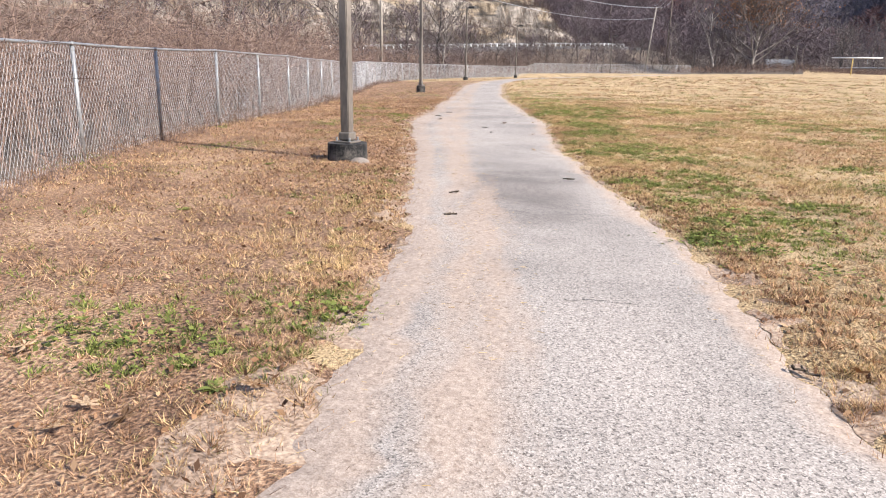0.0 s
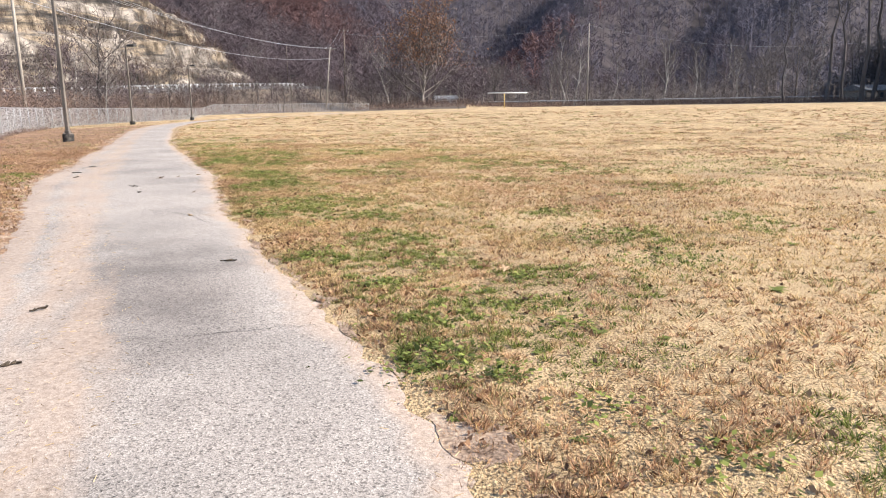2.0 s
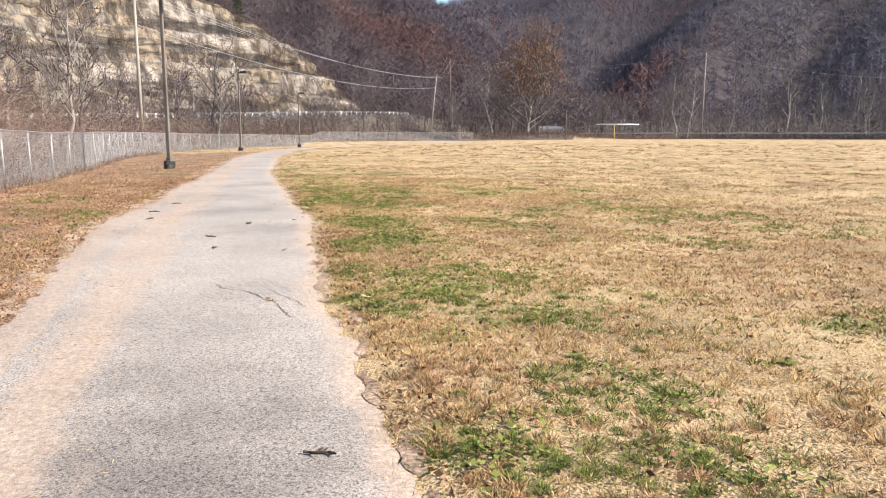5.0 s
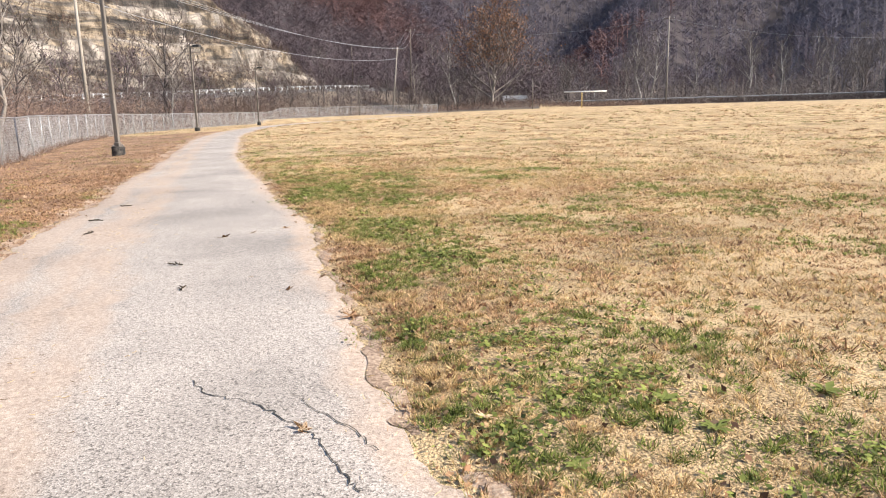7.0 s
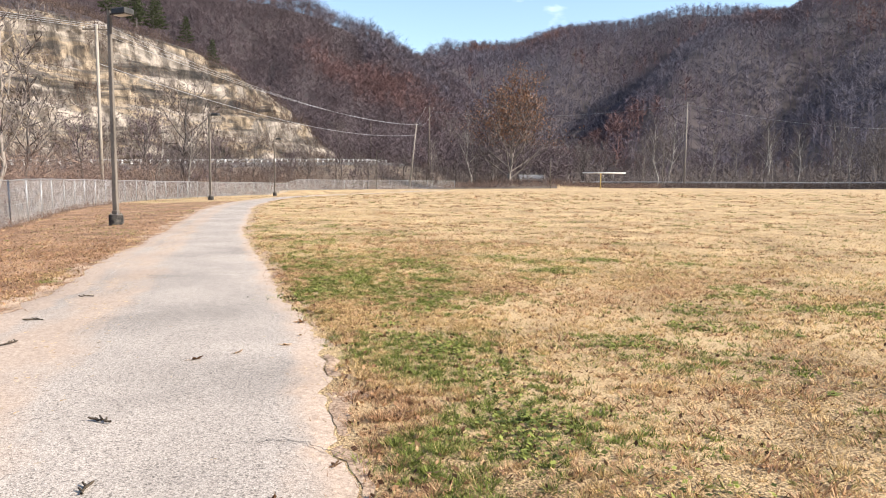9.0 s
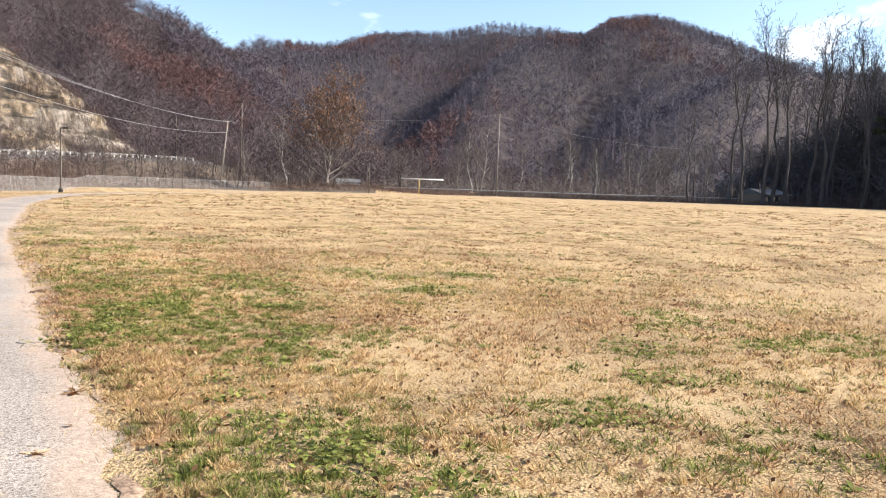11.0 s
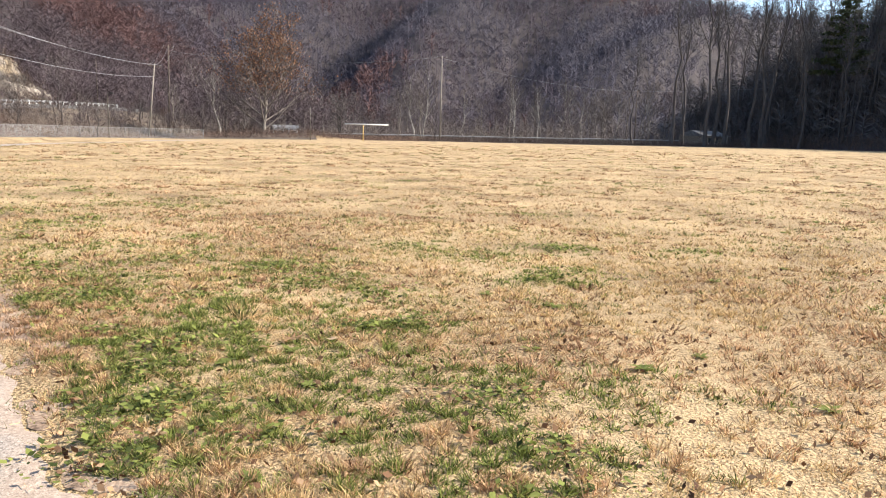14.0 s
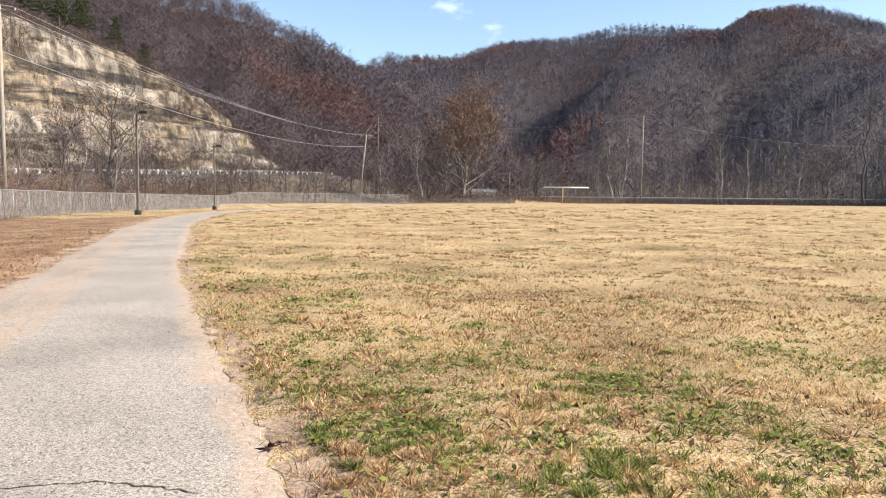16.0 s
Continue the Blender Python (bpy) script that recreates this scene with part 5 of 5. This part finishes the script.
ca, sa = np.cos(turn), np.sin(turn)
dir2 = np.where(tuft, sway + rg.normal(0, 0.95, n), turn + np.pi / 2 + rg.normal(0, 0.7, n))
tipx, tipy = bx + np.cos(dir2) * lean_, by_ + np.sin(dir2) * lean_
BV = np.stack([np.stack([bx - ca * wid, by_ - sa * wid, bz], 1), np.stack([bx + ca * wid, by_ + sa * wid, bz], 1), np.stack([tipx, tipy, bz + hgt], 1)], 1)
for kd, nm, mat, lab in ((0, "straw_grass", M_STRAW, "pale straw-coloured dry winter grass"), (1, "brown_grass", M_TAN, "pinkish-brown dry winter grass"), (4, "russet_grass", M_RUSSET, "russet-brown dead grass beside the fence"), (2, "olive_grass", M_OLIVE, "half-green olive grass"), (3, "green_grass", M_GREEN, "fresh green grass and clover patches")):
    v = BV[kind == kd].reshape(-1, 3)
    tagged(new(nm, np_mesh(nm, v, np.arange(len(v)).reshape(-1, 3), mat)), lab, "grass", kind="stuff")


# rough tussocks standing above the mown turf
nt = 15000
tt_, tr = rg.uniform(0, 1.1, nt), 3.0 * np.exp(rg.uniform(0, 1, nt) * math.log(95 / 3.0))
ta = np.radians(rg.uniform(-45, 80, nt))
tx, ty = 0.9 - 7.2 * tt_ + tr * np.sin(ta), -0.4 + 19.5 * tt_ + tr * np.cos(ta)
ok = (across(tx, ty) > right_edge(ty) + 0.15) & (fbm(tx * 0.5, ty * 0.5, 95, 3) > 0.44)
tx, ty, tr = tx[ok], ty[ok], tr[ok]
per = 18
size = (0.03 + 0.05 * rg.random(len(tx)) ** 2) * (1 + tr / 45)
cx_, cy_, sz_ = np.repeat(tx, per), np.repeat(ty, per), np.repeat(size, per)
pa, pr = rg.uniform(0, 2 * np.pi, len(cx_)), np.sqrt(rg.random(len(cx_)))
qx, qy = cx_ + np.cos(pa) * pr * sz_ * 1.5, cy_ + np.sin(pa) * pr * sz_ * 0.9
q0 = np.column_stack([qx, qy, ground_z(qx, qy) - 0.004])
q1 = q0 + np.column_stack([np.cos(pa) * sz_ * 0.6, np.sin(pa) * sz_ * 0.6, sz_ * (1.05 - 0.7 * pr) * rg.uniform(0.6, 1.1, len(qx))])
shade = np.repeat(rg.random(len(tx)), per)
dist_ = np.repeat(tr, per)
for lo_, hi_, nm, mat, lab in ((0, 0.40, "brown_tussocks", M_RUSSET, "rough dark brown tussocks in the mown field"), (0.40, 0.66, "olive_tussocks", M_OLIVE, "half-green tussocks in the mown field"), (0.66, 1, "straw_tussocks", M_TAN, "tan grass tussocks in the mown field")):
    sel = (shade >= lo_) & (shade < hi_)
    v, f = slivers(q0[sel], q1[sel], 0.0035 * (1 + dist_[sel] / 9), rg)
    tagged(new(nm, np_mesh(nm, v, f, mat)), lab, "grass", kind="stuff")


# low broad-leaved weeds in the green patches
def weed_patch(x, y, size, count, seed):
    rng = np.random.default_rng(seed)
    c = np.column_stack([rng.normal(x, size * 0.5, count), rng.normal(y, size * 0.4, count)])
    z = ground_z(c[:, 0], c[:, 1]) + rng.uniform(0.015, 0.05, count)
    c = np.column_stack([c, z])
    a = np.column_stack([rng.normal(0, 1, (count, 2)), rng.normal(0.15, 0.25, count)])
    a /= np.linalg.norm(a, axis=1, keepdims=True)
    b = np.cross(a, np.column_stack([rng.normal(0, 0.3, (count, 2)), np.ones(count)]))
    b /= np.linalg.norm(b, axis=1, keepdims=True)
    s = rng.uniform(0.010, 0.026, (count, 1))
    v = np.stack([c - a * s, c + b * s * 0.65, c + a * s, c - b * s * 0.65], 1).reshape(-1, 3)
    return v


BAND = [(float(path_x(y)) + (float(right_edge(np.array(y))) + 0.25 + 1.5 * float(hash2(y, 2.0, 5))) / float(path_slant(y)), y) for y in np.arange(3.0, 34.0, 0.45) + 0.0]
wv = np.concatenate([weed_patch(x, y, 0.22 + 0.3 * hash2(float(k), 1.0, 7), 170, 900 + k) for k, (x, y) in enumerate(GREEN_SPOTS)] + [weed_patch(x, y, 0.16 + 0.25 * hash2(float(k), 2.0, 7), 90, 1000 + k) for k, (x, y) in enumerate(BAND)])
tagged(new("clover", np_mesh("clover", wv, np.arange(len(wv)).reshape(-1, 4), M_GREEN)), "low green clover and broad-leaved weeds", "weeds", kind="stuff")


# single broad-leaved rosettes
def rosette(seed):
    rng = np.random.default_rng(seed)
    v, f = [np.zeros(3)], []
    for k in range(13):
        a = k * 2.4 + rng.normal(0, 0.2)
        d, s = np.array([math.cos(a), math.sin(a), 0]), np.array([-math.sin(a), math.cos(a), 0])
        ln, w, up = rng.uniform(0.6, 1.0), rng.uniform(0.13, 0.22), rng.uniform(0.15, 0.6)
        i = len(v)
        z = np.array([0, 0, 1.0])
        v += [d * ln * 0.45 + s * w + z * up * ln * 0.5, d * ln * 0.5 + z * (up * ln * 0.5 - 0.06), d * ln * 0.45 - s * w + z * up * ln * 0.5, d * ln + z * up * ln * 0.55]
        f += [(0, i, i + 1), (0, i + 1, i + 2), (i, i + 3, i + 1), (i + 1, i + 3, i + 2)]
    return np_mesh("weed", np.array(v), np.array(f), M_GREEN)


ROSETTES = [rosette(700 + k) for k in range(4)]
rr = np.random.default_rng(66)
for k in range(240):
    t = rr.random() * 1.1
    r, a_ = 1.6 + 14 * rr.random() ** 1.5, radians(rr.uniform(-60, 72))
    x, y = 0.9 - 7.2 * t + r * math.sin(a_), -0.4 + 19.5 * t + r * math.cos(a_)
    if x < fence_x(y) + 0.3 or left_edge(np.array(y)) - 0.05 < across(x, y) < right_edge(np.array(y)) + 0.04:
        continue
    s = rr.uniform(0.04, 0.11)
    ob = new("weed", ROSETTES[k % 4])
    ob.matrix_world = pose(x, y, float(ground_z(x, y)) + 0.004, 0, 0, rr.uniform(0, 360)) @ Matrix.Diagonal((s, s, s * 0.8, 1))
    tagged(ob, "small green broad-leaved weed growing in the turf", "weed", "weeds in the turf")

# scraps of dead leaves in the turf, thickest between the path and the fence
ns = 90000
ts = rg.uniform(0, 1, ns)
rs, as_ = 1.2 * np.exp(rg.uniform(0, 1, ns) * math.log(36 / 1.2)), np.radians(rg.uniform(-72, 70, ns))
lx, ly = 0.9 - 7.2 * ts + rs * np.sin(as_), -0.4 + 19.5 * ts + rs * np.cos(as_)
la = across(lx, ly)
ok = (lx > fence_x(ly) + 0.1) & ((la < left_edge(ly) - 0.02) & (rg.random(ns) < 0.35 + 0.65 * smooth(ly, 3, 9)) | ((la > right_edge(ly)) & (rg.random(ns) < 0.16 + 0.5 * np.exp(-(la - right_edge(ly)) / 0.15))))
lx, ly = lx[ok], ly[ok]
sv, sf = leaf_tris(np.column_stack([lx, ly, ground_z(lx, ly) + rg.uniform(0.008, 0.03, len(lx))]), 0.021, rg)
tagged(new("leaf_scraps", np_mesh("leaf_scraps", sv, sf, M_LITTERLEAF)), "scattered scraps of brown dead leaves in the turf", "leaf litter", kind="stuff")


# ---- fallen leaves and twigs ----
def leaf_mesh(seed):
    rng = np.random.default_rng(seed)
    bm = bmesh.new()
    ring = []
    lobes = 5
    for k in range(20):
        a = 2 * math.pi * k / 20
        r = 0.5 + 0.26 * math.cos(lobes * a) + rng.normal(0, 0.05)
        if abs(a - math.pi) < 0.2:
            r = 0.3
        x, y = r * math.cos(a) * 1.15, r * math.sin(a) * 0.85
        ring.append(bm.verts.new((x, y, 0.20 * (x * x * 0.7 + y * y) + rng.normal(0, 0.03))))
    mid = bm.verts.new((0, 0, 0.02))
    for k in range(20):
        bm.faces.new((mid, ring[k], ring[(k + 1) % 20]))
    s = [bm.verts.new(c) for c in ((-0.35, 0.015, 0.03), (-0.35, -0.015, 0.03), (-0.95, 0.0, 0.10))]
    bm.faces.new(s)
    bmesh.ops.solidify(bm, geom=list(bm.faces), thickness=0.02)
    me = bpy.data.meshes.new("fallen_leaf")
    bm.to_mesh(me)
    bm.free()
    me.materials.append(M_LEAF)
    return me


LEAVES = [leaf_mesh(s) for s in range(5)]


def fallen_leaf(x, y, size, k, tilt=18):
    ob = new("fallen_leaf", LEAVES[k % 5])
    on_path = left_edge(np.array(y)) < across(np.array(x), np.array(y)) < right_edge(np.array(y))
    z = float(ground_z(x, y)) + (0.026 if on_path else 0.042)
    ob.matrix_world = pose(x, y, z, (k * 37) % (2 * tilt) - tilt, (k * 53) % (2 * tilt) - tilt, k * 77 % 360) @ Matrix.Diagonal((size, size, size, 1))
    return tagged(ob, "curled dry brown leaf lying on the path" if on_path else "curled dry brown leaf lying in the grass", "leaf", "fallen leaves")


SEEN_LEAVES = [(-5.75, 16.78), (-5.5, 17.08), (-4.13, 14.29), (-3.4, 13.53), (-3.18, 11.65), (-0.87, 13.17), (1.02, 7.16), (0.75, 8.33), (0.92, 8.18), (-5.19, 17.44), (-2.68, 17.25), (-3.12, 21.59), (-5.4, 18.52), (-1.66, 1.26), (-1.71, 1.46), (-1.46, 1.44), (-3.38, 4.0), (-3.67, 3.74), (-2.46, 1.7), (-1.18, 1.9), (-6.56, 23.82), (-7.36, 22.73), (-6.7, 23.29), (-7.26, 23.9), (-5.38, 23.22), (-5.28, 21.28), (-3.04, 21.46), (-4.03, 26.79), (-5.13, 21.48)]
for k, (x, y) in enumerate(SEEN_LEAVES):
    fallen_leaf(x, y, 0.085 if k % 3 else 0.105, k)
rl = np.random.default_rng(44)
for k in range(170):
    t = rl.random()
    r = 1.5 + 26 * rl.random() ** 1.4
    a = radians(rl.uniform(-65, 68))
    x, y = 0.9 - 7.2 * t + r * math.sin(a), -0.4 + 19.5 * t + r * math.cos(a)
    if x < fence_x(y) + 0.3 or (-1.3 < across(x, y) < 1.3):
        continue
    fallen_leaf(x, y, rl.uniform(0.045, 0.085), k + 40, 30)


def fallen_twig(x, y, length, turn, seed):
    rng = np.random.default_rng(seed)
    p = np.zeros((6, 3))
    p[:, 0] = np.linspace(-length / 2, length / 2, 6)
    p[:, 1] = rng.normal(0, length * 0.05, 6)
    p[:, 2] = 0.008 + np.abs(rng.normal(0, 0.006, 6))
    q0, q1 = list(p[:-1]), list(p[1:])
    for k in (1, 2, 3, 4):
        q0.append(p[k])
        q1.append(p[k] + np.array([rng.uniform(0.1, 0.3), rng.choice([-1, 1]) * rng.uniform(0.1, 0.3), 0.06]) * length)
    ob = part_np("fallen_twig", *tubes(q0, q1, 0.008, 0.005, 5), M_TWIG)
    ob.matrix_world = pose(x, y, float(ground_z(x, y)) + 0.022, 0, 0, turn)
    return tagged(ob, "small dark fallen twig lying on the asphalt path", "twig", "fallen twigs")


for k, (x, y, ln) in enumerate(((-1.71, 8.72, 0.15), (-2.1, 5.92, 0.13), (-2.59, 7.06, 0.14), (-7.67, 17.05, 0.2), (-5.08, 14.3, 0.14), (-1.98, 4.51, 0.1), (1.06, 3.32, 0.15), (-5.59, 15.21, 0.16), (-8.22, 18.1, 0.2), (-8.61, 19.6, 0.16))):
    fallen_twig(x, y, ln, 10 + 23 * k if k else 8, 300 + k)


# dry straw blown over the path, thickest along its worn middle-left
rs_ = np.random.default_rng(77)
ny = 5200
sy_ = -3 + 37 * rs_.random(ny) ** 1.15
su = np.clip(np.where(rs_.random(ny) < 0.6, rs_.normal(0.30, 0.10, ny), np.where(rs_.random(ny) < 0.6, rs_.exponential(0.10, ny), 1 - rs_.exponential(0.05, ny))), 0.01, 0.99)
gate = fbm(sy_ * 0.8, su * 5, 96, 3) > 0.46
sy_, su = sy_[gate], su[gate]
se, sr = left_edge(sy_), right_edge(sy_)
sa_ = se + (sr - se) * su
sl_ = (path_x(sy_ + 1) - path_x(sy_ - 1)) / 2
sc_ = 1 / np.sqrt(1 + sl_**2)
sx2, sy2 = path_x(sy_) + sa_ * sc_, sy_ - sa_ * sl_ * sc_
st_ = rs_.uniform(0, 2 * np.pi, len(sx2))
sln = rs_.uniform(0.012, 0.05, len(sx2))
p0 = np.column_stack([sx2, sy2, ground_z(sx2, sy2) + 0.026])
p1 = p0 + np.column_stack([np.cos(st_) * sln, np.sin(st_) * sln, rs_.uniform(0, 0.006, len(sx2))])
v, f = slivers(p0, p1, 0.0016, rs_, tri=False)
tagged(new("blown_straw", np_mesh("blown_straw", v, f, M_STRAW)), "scattered dry straw lying on the asphalt path", "straw", kind="stuff")
